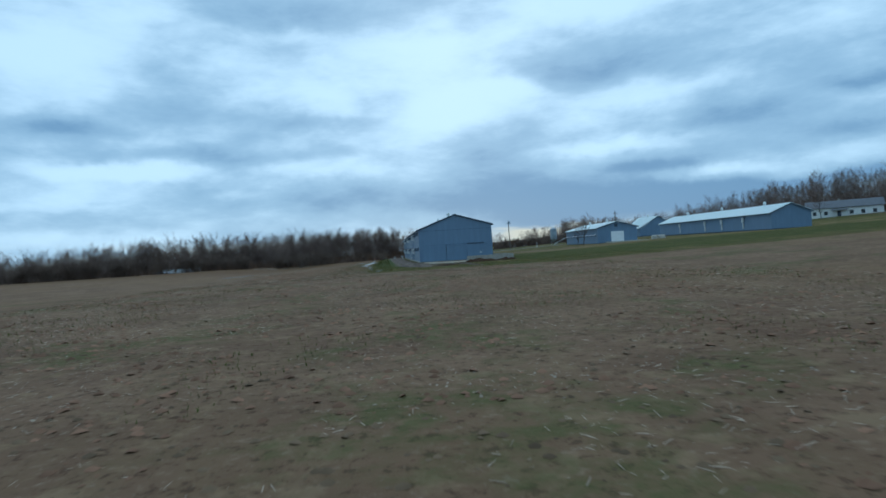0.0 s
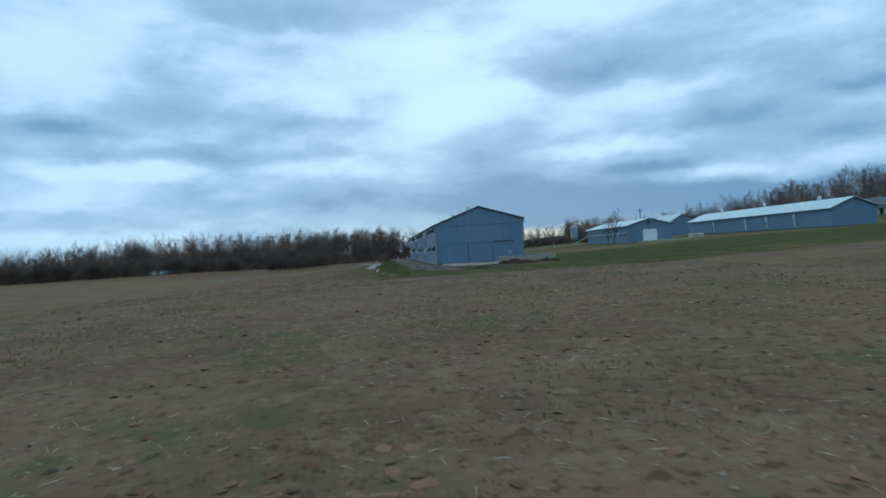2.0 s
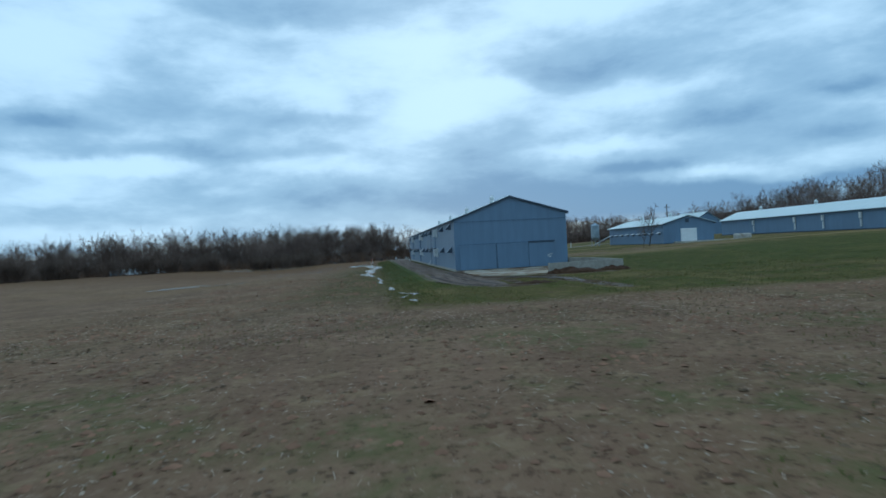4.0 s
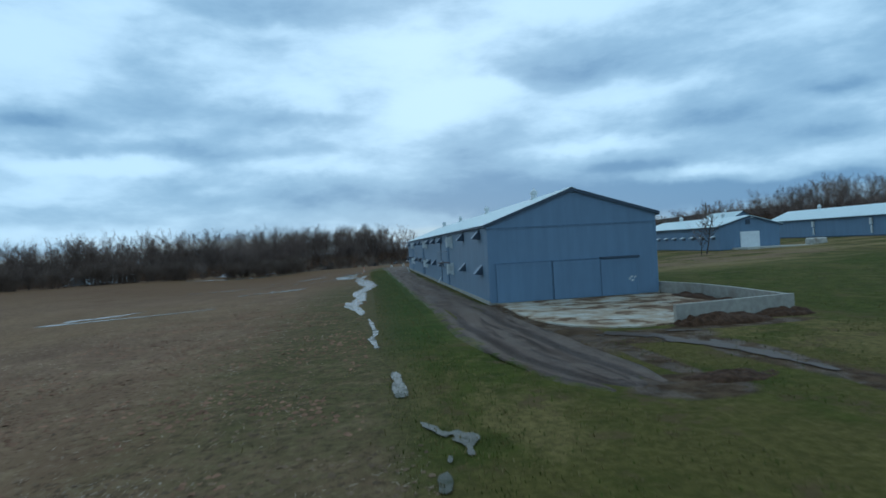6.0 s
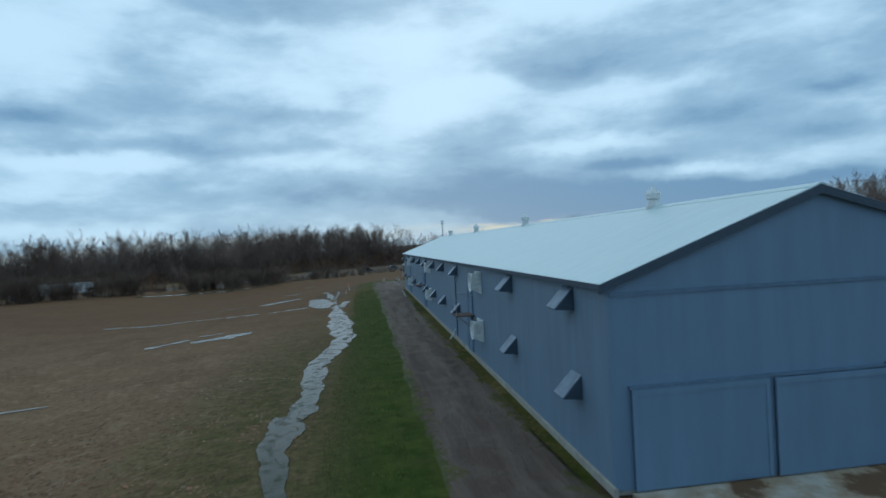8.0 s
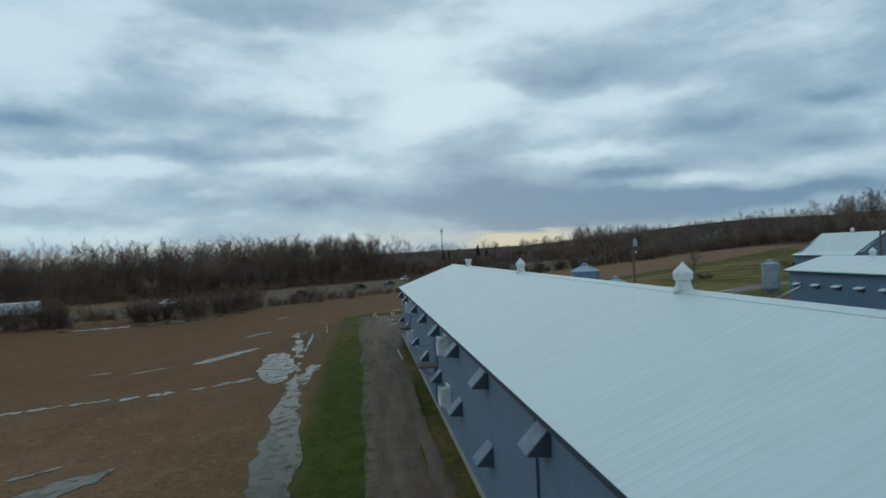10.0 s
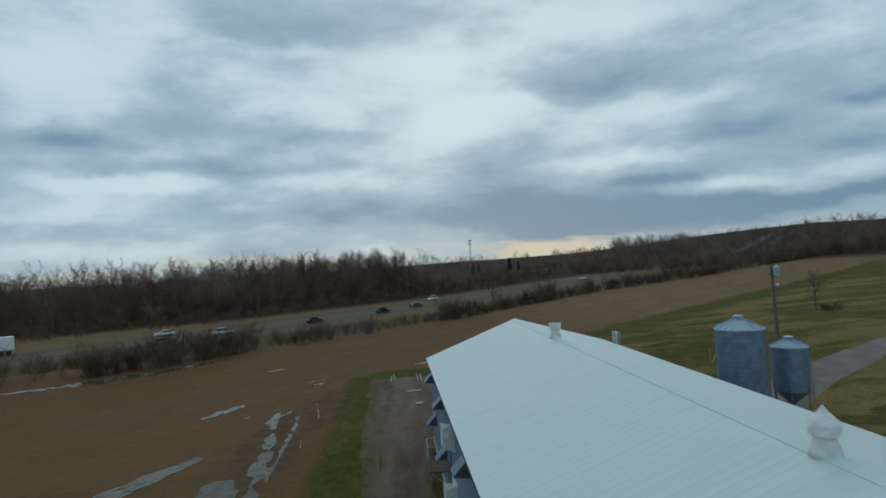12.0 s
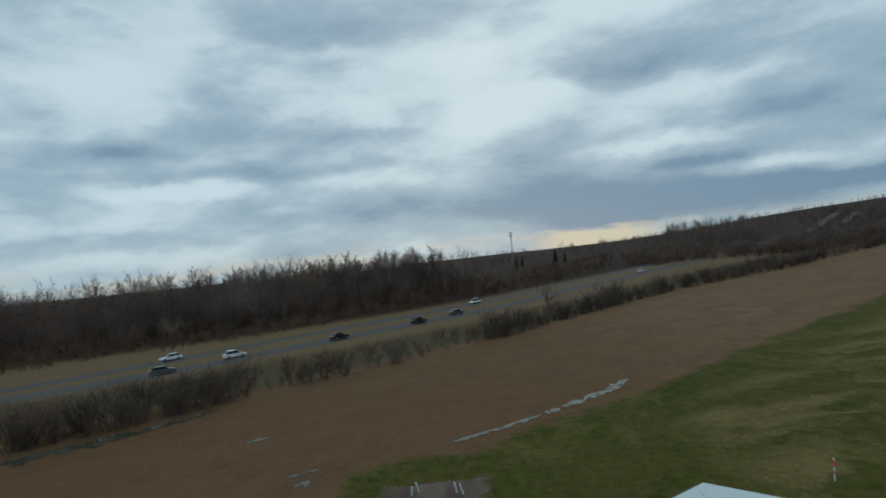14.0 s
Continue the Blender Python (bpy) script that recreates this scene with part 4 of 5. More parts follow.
# the ditch beside the drive
pool([(-7.7, 20.5), (-7.4, 24), (-7.2, 28), (-7.7, 34), (-8.2, 41), (-8.6, 46)], [0.8, 1.2, 1.5, 1.7, 1.5, 0.8], 31.0, 0.36, 0.08, 0.15)
pool([(-8.6, 46), (-8.9, 50), (-8.5, 55), (-9.2, 58)], [0.9, 1.2, 1.3, 0.5], 32.0, 0.8, -0.1)
pool([(-9.7, 61), (-10.2, 66), (-10.6, 71), (-11.4, 76), (-12.0, 80)], [0.5, 0.9, 0.8, 0.6, 1.2], 33.0, 1.0, -0.15)
pool([(-9.0, 59), (-9.4, 65), (-9.2, 72), (-10.0, 78)], [0.3, 0.5, 0.8, 0.4], 30.0, 1.0, -0.2)
pool([(-7.9, 22), (-8.3, 17.5), (-8.0, 11.8), (-8.4, 8.3), (-8.7, 5.6), (-8.1, 3.6), (-7.8, 0)], [0.9, 1.0, 0.7, 1.2, 1.2, 0.5, 0.25], 34.0, 0.55, 0.05, 0.12)
pool([(-7.4, -2.6), (-7.25, -5), (-7.15, -8.6), (-7.3, -9.6), (-7.1, -12)], [0.12, 0.22, 0.34, 0.22, 0.16], 35.0, 0.8, -0.1, 0.06)
pool([(-6.68, -16.6), (-6.6, -18), (-6.6, -19.4)], [0.22, 0.40, 0.30], 36.0, 0.5, 0.05, 0.06)
pool([(-6.4, -21.6), (-5.9, -23), (-6.1, -24.2), (-6.3, -25.2)], [0.3, 0.75, 0.5, 0.25], 28.0, 0.9, -0.35, 0.06)
pool([(-6.0, -26.6), (-5.7, -27.8)], [0.4, 0.25], 27.0, 1.0, -0.2, 0.06)
# ruts and hollows in the field
pool([(-33, 51.2), (-31.5, 51.0), (-28.7, 49.9), (-25, 50.7), (-22.8, 51.0), (-20.5, 51.1), (-17.2, 51.4), (-14.5, 52.2), (-12.3, 53.6)], [0.5, 0.9, 0.7, 0.9, 0.5, 0.7, 0.6, 0.9, 0.8], 37.0, 0.95, -0.22, 0.16)
pool([(-33, 14.6), (-28, 15.2), (-24.5, 15.1), (-20.2, 15.7)], [1.1, 0.8, 0.45, 0.22], 38.0, 0.4, 0.05, 0.12)
pool([(-32, 17.0), (-29.0, 18.6), (-27.6, 20.6)], [1.6, 1.2, 0.3], 26.0, 0.4, 0.0, 0.14)
pool([(-21.6, 32.4), (-19.8, 34.4)], [0.6, 0.5], 39.0, 0.7, 0.0)
pool([(-18.6, 33.2), (-17.0, 33.9), (-15.6, 35.0), (-14.8, 36.0)], [1.0, 1.9, 1.3, 0.4], 25.0, 0.5, 0.0)
pool([(-19.0, 36.3), (-17.6, 37.2)], [0.4, 0.3], 24.0, 0.8, 0.0)
pool([(-12.0, 64.2), (-11.4, 60), (-10.8, 55.5), (-10.3, 51.5)], [1.5, 2.5, 2.6, 1.3], 23.0, 0.22, 0.1)
pool([(-18.5, 63.6), (-17.0, 66.3), (-15.1, 69.3)], [1.5, 2.0, 1.0], 22.0, 0.40, 0.0)
pool([(-18.1, 82.2), (-17.2, 83.6), (-16.2, 85.2)], [1.2, 1.7, 0.9], 21.0, 0.40, 0.0)
pool([(-24.5, 60.5), (-22.5, 62.2), (-20.5, 63.0)], [0.3, 0.45, 0.3], 20.0, 0.9, -0.1)
# along the far edge of the grass and of the field
pool([(0.0, 94.4), (2.8, 95.9), (5.6, 97.6), (10, 100.6), (14.9, 104.6), (16.6, 106.6)], [0.4, 0.6, 0.6, 0.8, 1.2, 0.6], 40.0, 0.85, -0.1)
pool([(-47.5, 98.0), (-43, 101.8), (-38, 106.0), (-33.5, 109.2), (-28, 113.2), (-25, 115.6)], [0.8, 1.4, 1.7, 1.8, 1.2, 0.6], 41.0, 0.9, -0.1, lift=0.05)
PUDDLES = [(-17, 104, 1.5, .45, 15), (-9.8, 91.6, 1.0, .5, 10), (-14.6, 80.0, .6, .25, 10), (-27, 63.2, 1.0, .2, 10), (-10.6, 93.8, 1.2, .35, 20)]
for x, y, rx, ry, a in PUDDLES:
    puddle(x, y, rx, ry, a, 0.7, 0.0, 0.14)
for x, y, rx, ry, a in [(-0.7, 80.4, .9, .5, 10), (-0.4, 76.2, .4, .3, 0), (47, 82.8, 2.2, .4, 28), (58, 86.6, 1.6, .4, 15), (22.5, 68.8, 1.0, .6, 0)]:
    puddle(x, y, rx, ry, a, 0.5, 0.0, 0.14, lift=0.08)
# muddy wheel rut that leads away from the loading pad
pool([(2.0, -13.0), (3.3, -14.7), (4.1, -16.4), (4.4, -18.6), (4.5, -20.6)], [0.8, 1.2, 0.8, 0.5, 0.3], 19.0, 1.0, -0.3, 0.08, mud_water, 0.03, "puddle", "muddy water standing in a wheel rut by the pad", "puddles")
puddle(4.7, -13.4, .8, .3, -15, 0.7, 0.0, 0.08, mud_water)


# ---- feed bins ----
def feed_bin(m, r, body, cone, legs, label, sheet=None):
    """A round feed bin: ribbed drum, cone roof with lid, hopper, legs and ladder."""
    b = thing("feed_bin", m, label, "feed bin", "feed bins")
    sheet = sheet or bin_steel
    h0 = legs
    part("hopper", lathe([(0.16, h0 - r * 0.9), (0.18, h0 - r * 0.85), (r, h0)], 20), sheet, b)
    prof = [(r, h0)]
    n = int(body / 0.28)
    for k in range(n):
        z = h0 + body * k / n
        prof += [(r, z + 0.02), (r + 0.018, z + body / n * 0.5), (r, z + body / n - 0.02)]
    part("drum", lathe(prof, 24), sheet, b, smooth=True)
    roof = part("cone_roof", lathe([(r + 0.07, h0 + body - 0.03), (r + 0.06, h0 + body), (0.26, h0 + body + cone - 0.10), (0.25, h0 + body + cone)], 20), bin_roof, b, "pale sheet metal cone roof")
    part("lid", lathe([(0.28, h0 + body + cone), (0.28, h0 + body + cone + 0.06), (0.20, h0 + body + cone + 0.10)], 14), bin_roof, roof)
    for k in range(20):
        a = 2 * math.pi * (k + .5) / 20
        part("roof_rib", bar(bmesh.new(), (0.26 * math.cos(a), 0.26 * math.sin(a), h0 + body + cone - 0.08), ((r + .06) * math.cos(a), (r + .06) * math.sin(a), h0 + body + 0.02), 0.02, sides=4), bin_roof, roof)
    for k in range(6):
        a = math.pi / 3 * k + 0.2
        part("leg", bar(bmesh.new(), ((r + 0.02) * math.cos(a), (r + 0.02) * math.sin(a), -0.05), ((r + 0.02) * math.cos(a), (r + 0.02) * math.sin(a), h0 + 0.6), 0.045, sides=4), grey_steel, b)
    lad = part("ladder", bar(bmesh.new(), (-r - .12, -.18, 0.5), (-r - .12, -.18, h0 + body), 0.02), grey_steel, b)
    part("ladder_stile", bar(bmesh.new(), (-r - .12, .18, 0.5), (-r - .12, .18, h0 + body), 0.02), grey_steel, lad)
    for k in range(int((h0 + body - .6) / 0.32)):
        part("rung", bar(bmesh.new(), (-r - .12, -.18, .7 + .32 * k), (-r - .12, .18, .7 + .32 * k), 0.014, sides=4), grey_steel, lad)
    return b


def stand(x, y, turn_deg=0.0, lift=0.0):
    return pose(x, y, land_at(x, y) + lift, 0, 0, turn_deg)


feed_bin(stand(19.0, 65.2, 140), 1.38, 3.95, 0.68, 1.65, "tall blue-grey galvanised feed bin on legs beside the lane")
feed_bin(stand(22.5, 65.6, 160), 1.02, 2.75, 0.50, 1.35, "smaller blue-grey galvanised feed bin on legs beside the lane")
feed_bin(stand(40.75, 66.0, 120), 0.86, 2.7, 0.40, 1.95, "pale galvanised feed bin on legs beside the low barn", bin_pale)
bm = bmesh.new()
bar(bm, (40.6, 66, land_at(40.6, 66) + .5), (43.7, 65.2, land_at(43, 66) + 2.0), 0.09)
tagged(part("auger_pipe", bm, white_paint, label="slanting pale feed auger pipe from bin to barn"), category="pipe")


# ---- pole, markers ----
def utility_pole(m, h, box_on=True):
    p = thing("utility_pole", m, "weathered wooden utility pole with a grey transformer", "pole")
    part("post", bar(bmesh.new(), (0, 0, -0.5), (0, 0, h), 0.16, 0.11, 10), pole_wood, p)
    part("cross_arm", boxed((-0.7, -0.16, h - 0.8), (0.7, -0.06, h - 0.68)), pole_wood, p)
    if box_on:
        tr = part("transformer", lathe([(0.24, h - 1.0), (0.26, h - 0.95), (0.26, h - 0.2), (0.2, h - 0.1)], 12, at=(0.05, -0.40, 0)), bin_roof, p, "pale grey transformer can")
        part("bushing", lathe([(0.04, h - 0.1), (0.05, h), (0.03, h + 0.1)], 8, at=(0.05, -0.40, 0)), white_paint, tr)
        part("lamp", lathe([(0.13, h - 1.85), (0.15, h - 1.75), (0.06, h - 1.6)], 10, at=(0.22, -0.28, 0)), white_paint, p, "small white yard lamp")
    return p


utility_pole(stand(31.5, 79.0, 20) @ pose(0, 0, 0, 0, -2.0, 0), 8.4)
utility_pole(stand(61.0, 72.0, 0), 8.4, False)


def marker(m, h, label, lean=0.0):
    """A white driveway marker stake with orange bands."""
    k = thing("drive_marker", m @ pose(0, 0, 0, 0, lean, 0), label, "marker stake", "marker stakes")
    part("stake", bar(bmesh.new(), (0, 0, -0.1), (0, 0, h), 0.045, sides=8), white_paint, k)
    part("band", lathe([(0.055, h * 0.62), (0.055, h * 0.95)], 8), orange_band, k, "orange reflective band")
    part("band", lathe([(0.055, h * 0.36), (0.055, h * 0.46)], 8), orange_band, k, "orange reflective band")
    return k


marker(stand(-8.1, 76.0), 1.15, "white stake with orange bands beside the wet ditch", -4)
marker(stand(18.3, 81.6), 1.1, "white stake with an orange top in the grass", 3)
marker(stand(-8.4, 69.0), 0.5, "short orange-banded stake in the wet ditch", 10)
k = thing("leaning_stakes", stand(26.2, 80.8), "orange and yellow stakes leaning in a V in the grass", "marker stake")
part("orange_stake", bar(bmesh.new(), (0, 0, -0.1), (-0.12, 0, 1.35), 0.04), orange_band, k)
part("yellow_stake", bar(bmesh.new(), (0.05, 0, -0.1), (0.85, 0.1, 1.45), 0.04), yellow_plastic, k)
k = thing("white_post", stand(-0.9, 54.0) @ pose(0, 0, 0, 0, -25, 0), "short white post leaning at the drive edge", "post")
part("post", bar(bmesh.new(), (0, 0, -0.1), (0, 0, 0.9), 0.05), white_paint, k)
for x, y, h, lean in ((-2.6, 85.6, 0.55, 6), (-2.2, 86.1, 0.60, -14), (-0.1, 85.4, 0.60, -10), (0.25, 85.1, 0.62, -16)):
    k = tagged(thing("white_stake", stand(x, y) @ pose(0, 0, 0, 0, lean, 0), "short white stake leaning where the drive ends", "marker stake"), group="white stakes")
    part("stake", bar(bmesh.new(), (0, 0, -0.1), (0, 0, h), 0.05, sides=8), white_paint, k)
k = thing("gate_post", stand(38.5, 75.5), "white painted post at the lane edge", "post")
part("post", bar(bmesh.new(), (0, 0, -0.2), (0, 0, 1.4), 0.06), white_paint, k)


# ---- low barns on the rise ----
def low_barn(name, m, w, length, eave, ridge, label, awn=0, big_door=False, vents=3, pipes=(), flare=0.0):
    """A single-storey barn: gable front at y = 0, ridge along y, centred on x = 0."""
    b = thing(name, m, label, "barn", "barns on the rise")
    hw, t = w / 2, 0.15
    gable = [(-hw, -0.4), (hw, -0.4), (hw, eave), (0, ridge - 0.1), (-hw, eave)]
    part("front_gable", prism(gable, 0, t), siding, b)
    part("back_gable", prism(gable, length - t, length), siding, b)
    for s in (-1, 1):
        part("side_wall", boxed((min(s * hw, s * (hw - t)), t, -0.4), (max(s * hw, s * (hw - t)), length - t, eave)), siding, b)
        k = (ridge - eave) / hw
        tip = (s * (hw + 0.45), eave - 0.45 * k * (1 - flare) + 0.06)
        knee = (s * hw * 0.75, eave + (ridge - eave) * (0.25 - 0.10 * flare) + 0.06)
        prof = [(0, ridge), knee, tip, (tip[0], tip[1] - 0.09), (knee[0], knee[1] - 0.09), (0, ridge - 0.09)]
        slope = part("roof_slope", prism(prof, -0.25, length + 0.25), roof_white, b, "white ribbed metal roof slope")
        for q in range(int(length / 1.8) + 1):
            bm = bmesh.new()
            for (ax, az), (bx, bz) in ((prof[0], knee), (knee, tip)):
                bar(bm, (ax, q * 1.8, az + 0.005), (bx, q * 1.8, bz - 0.004), 0.014, sides=4)
            part("seam", bm, roof_white, slope)
        part("eave_board", boxed((tip[0] - 0.02, -0.25, tip[1] - 0.22), (tip[0] + 0.02, length + 0.25, tip[1] - 0.095)), trim_dark, b)
        part("rake_board", prism([(s * (hw + 0.4), tip[1] - 0.22), (0, ridge - 0.26), (0, ridge - 0.08), (s * (hw + 0.4), tip[1] - 0.06)], -0.29, -0.255), trim_dark, b)
    if big_door:
        d = part("overhead_door", boxed((-1.5, -0.07, -0.1), (1.5, -0.002, 2.45), 0.01), awning_white, b, "white overhead door")
        for q in range(4):
            part("door_panel", boxed((-1.42, -0.10, 0.02 + 0.6 * q), (1.42, -0.072, 0.56 + 0.6 * q), 0.012), awning_white, d)
        part("gable_vent", boxed((-0.6, -0.12, eave + 0.05), (0.1, -0.002, eave + 0.75), 0.02), trim_dark, b)
        part("gable_lamp", lathe([(0.1, eave + .95), (0.16, eave + 1.05), (0.05, eave + 1.2)], 8, at=(0.3, -0.2, 0)), white_paint, b)
    for q in range(awn):
        y = 1.6 + q * (length - 3.0) / max(awn - 1, 1)
        a = part("window_awning", prism([(-hw - 0.001, 1.98), (-hw - 0.50, 1.80), (-hw - 0.50, 1.75), (-hw - 0.001, 1.91)], y - 0.52, y + 0.52), awning_white, b, "white sheet awning")
        # dark panel on the wall, put in as the shadow below the awning
        part("awning_shadow", boxed((-hw - 0.03, y - 0.45, 1.42), (-hw - 0.002, y + 0.45, 1.86)), trim_dark, a)
    for y in pipes:
        f = part("wall_fan_box", boxed((-hw - 0.35, y - 0.22, 1.6), (-hw - 0.002, y + 0.22, 2.6), 0.03), white_paint, b, "white fan box on the wall")
        part("duct", boxed((-hw - 0.2, y - 0.12, 0.2), (-hw - 0.002, y + 0.12, 1.48)), white_paint, f)
    for q in range(vents):
        v = part("ridge_vent", lathe([(0.34, -0.2), (0.26, 0.2), (0.36, 0.3), (0.36, 0.5), (0.05, 0.85)], 12, at=(0, (q + 0.5) * length / vents, ridge)), vent_white, b, "white ridge ventilator")
    part("footing", boxed((-hw - 0.06, -0.06, -0.6), (hw + 0.06, length + 0.06, -0.12)), trim_dark, b)
    return b


low_barn("low_barn", pose(48.8, 42.6, 1.12, 0, 0, -2.6), 9.4, 26.0, 3.45, 4.85, "low blue-grey barn with white awnings and a white overhead door", 9, True, 2)
low_barn("long_low_barn", pose(76.2, 21.6, 2.05, 0, 0, -1.0), 8.6, 47.5, 3.2, 4.95, "long low blue-grey barn with a white metal roof", 0, False, 3, (9, 17, 24, 36))
low_barn("gabled_barn", pose(84.9, 94.0, 2.3, 0, 0, 3), 13.2, 12.5, 2.4, 6.3, "blue-grey barn with a steep flared white roof behind the low barn", 0, False, 1, (), 0.95)
tagged(part("door_apron", prism([(45.8, 42.5), (52.6, 42.5), (54.5, 39.4), (57.2, 37.0), (52, 38.0), (46.2, 39.6)], 0.9, 1.26, "z"), concrete, label="pale concrete apron before the white overhead door"), category="pavement", kind="structure")
tagged(part("concrete_block", boxed((55.9, 39.6, 1.0), (59.0, 40.6, 2.15), 0.22), concrete, label="large pale concrete block standing in the grass"), category="block")


def farm_house(m):
    h = thing("farm_house", m, "white sided farmhouse with a grey roof below the hill", "house")
    part("wall", boxed((-9.5, -4, -1), (9.5, 4, 3.1)), wall_white, h)
    roof = part("roof", prism([(-4.5, 3.0), (0, 5.2), (4.5, 3.0), (4.5, 3.15), (0, 5.4), (-4.5, 3.15)], -9.9, 9.9, "x"), shingle, h, "pale grey shingle roof")
    part("chimney", boxed((-1.2, 0.6, 4.2), (-0.6, 1.2, 6.0)), block_concrete, roof)
    for x in (-7.5, -4.6, 1.8, 4.6, 7.4):
        w = part("window", boxed((x - 0.55, -4.06, 0.9), (x + 0.55, -4.002, 2.2)), white_paint, h)
        part("pane", boxed((x - 0.46, -4.09, 1.0), (x + 0.46, -4.062, 2.1)), car_glass, w)
    part("door", boxed((-1.7, -4.07, 0.0), (-0.8, -4.002, 2.05)), trim_dark, h)
    part("porch_roof", prism([(-4.0, 2.75), (-6.0, 2.35), (-6.0, 2.25), (-4.0, 2.62)], -3.2, 0.8, "x"), shingle, h)
    for x in (-3.0, 0.6):
        part("porch_post", boxed((x - .07, -5.95, -0.6), (x + .07, -5.81, 2.3)), white_paint, h)
    return h


farm_house(stand(135.5, 76.0, -38, -0.6))


# ---- road and traffic ----
ROAD = [(-160, 100), (-110, 129), (-75, 150.5), (-60, 159.5), (-42.6, 170), (-26, 183), (-5.4, 202), (12.4, 216), (26, 228), (45, 248), (73, 273), (143, 343), (302, 484), (452, 635)]
strip("road", ROAD, [10.0] * len(ROAD), asphalt, "grey two-lane highway beyond the hedge", 0.10, 0.0, 4, 4.0, "road", 0.1)
strip("road_far_side", [(-160, 118), (-110, 144), (-74, 167), (-58, 181.5), (-43, 195), (-6, 224), (13, 243.5), (34, 261), (80, 306), (150, 378), (300, 512), (450, 660)], [8.5] * 12, asphalt, "grey far carriageway of the highway", 0.10, 0.0, 4, 4.0, "road", 0.1, 2.0)


def car(x, y, heading, paint, label, tall=0.0, lift=0.14):
    """A parked-still road car: lower body, glazed cabin, bumpers, lamps and four wheels."""
    c = thing("car", stand(x, y, heading, lift), label, "car", "cars on the road")
    body = [(-2.25, 0.32), (2.2, 0.30), (2.28, 0.62), (2.0, 0.80), (1.05, 0.92), (-1.7, 0.98 + tall * 0.1), (-2.28, 0.92)]
    bm = prism(body, -0.88, 0.88)
    bmesh.ops.bevel(bm, geom=[e for e in bm.edges if abs(e.verts[0].co.y - e.verts[1].co.y) < 0.01], offset=0.07, segments=2, affect="EDGES")
    part("body", bm, paint, c)
    bm = prism([(-1.95, 0.93), (1.0, 0.90), (0.25, 1.40 + tall), (-1.3 - tall * 0.9, 1.44 + tall)], -0.76, 0.76)
    cab = part("cabin_glass", bm, car_glass, c, "dark tinted windows")
    part("roof_panel", boxed((-1.35 - tall * 0.8, -0.74, 1.41 + tall), (0.25, 0.74, 1.48 + tall), 0.03), paint, c)
    for x0 in (-0.55, 0.95):
        for s in (-1, 1):
            part("pillar", bar(bmesh.new(), (x0, s * 0.77, 0.92), (x0 - 0.6 if x0 > 0 else x0, s * 0.75, 1.42 + tall), 0.04, sides=4), paint, cab)
    for wx in (-1.38, 1.40):
        for s in (-1, 1):
            bm = lathe([(0.29, -0.1), (0.33, -0.07), (0.33, 0.07), (0.29, 0.1)], 16)
            bmesh.ops.rotate(bm, verts=bm.verts, cent=(0, 0, 0), matrix=Matrix.Rotation(math.pi / 2, 3, "X"))
            bmesh.ops.translate(bm, verts=bm.verts, vec=(wx, s * 0.80, 0.33))
            tyre = part("wheel", bm, rubber, c)
            bm = lathe([(0.19, -0.115), (0.19, 0.115)], 12)
            bmesh.ops.rotate(bm, verts=bm.verts, cent=(0, 0, 0), matrix=Matrix.Rotation(math.pi / 2, 3, "X"))
            bmesh.ops.translate(bm, verts=bm.verts, vec=(wx, s * 0.80, 0.33))
            part("rim", bm, grey_steel, tyre)
    for s in (-1, 1):
        part("headlight", boxed((2.18, s * 0.62 - 0.16, 0.58), (2.28, s * 0.62 + 0.16, 0.72), 0.02), white_paint, c)
        part("tail_light", boxed((-2.31, s * 0.68 - 0.12, 0.68), (-2.22, s * 0.68 + 0.12, 0.88), 0.02), orange_band, c)
    return c


paint_white = material("white_car_paint", (0.78, 0.79, 0.80), 0.25, grain=1.0, spread=0.03, spec=0.6)
paint_dark = material("black_car_paint", (0.022, 0.024, 0.030), 0.22, grain=1.0, spec=0.6)
paint_grey = material("slate_grey_car_paint", (0.10, 0.115, 0.13), 0.28, 0.3, grain=1.0, spec=0.6)


def near_lane(x, offset):
    for a, b in zip(ROAD, ROAD[1:]):
        if a[0] <= x <= b[0]:
            k = (x - a[0]) / (b[0] - a[0])
            head = math.degrees(math.atan2(b[1] - a[1], b[0] - a[0]))
            y = a[1] + (b[1] - a[1]) * k
            return x - offset * math.sin(radians(head)), y + offset * math.cos(radians(head)), head


for x, off, paint, label, tall in ((-41.5, 2.0, paint_white, "white estate car on the highway", 0.12), (-24.0, -2.0, paint_dark, "black car on the highway", 0.05),
                                   (-6.2, -2.0, paint_dark, "black sport utility car on the highway", 0.2), (6.8, 2.0, paint_grey, "slate grey car on the highway", 0.0), (-53.5, -2.0, paint_grey, "dark grey car on the highway", 0.0),
                                   (90.0, 2.0, paint_white, "white car far along the highway", 0.0), (300.0, 2.0, paint_white, "white car far along the highway", 0.0), (330.0, -2.0, paint_white, "white car far along the highway", 0.0)):
    x, y, head = near_lane(x, off)
    car(x, y, head, paint, label, tall, 0.12)
car(-59.5, 180.2, 222, paint_white, "white saloon car on the far carriageway", 0.0, 0.12)
car(13.2, 243.7, 226, paint_white, "white pickup-sized car on the far carriageway", 0.2, 0.12)


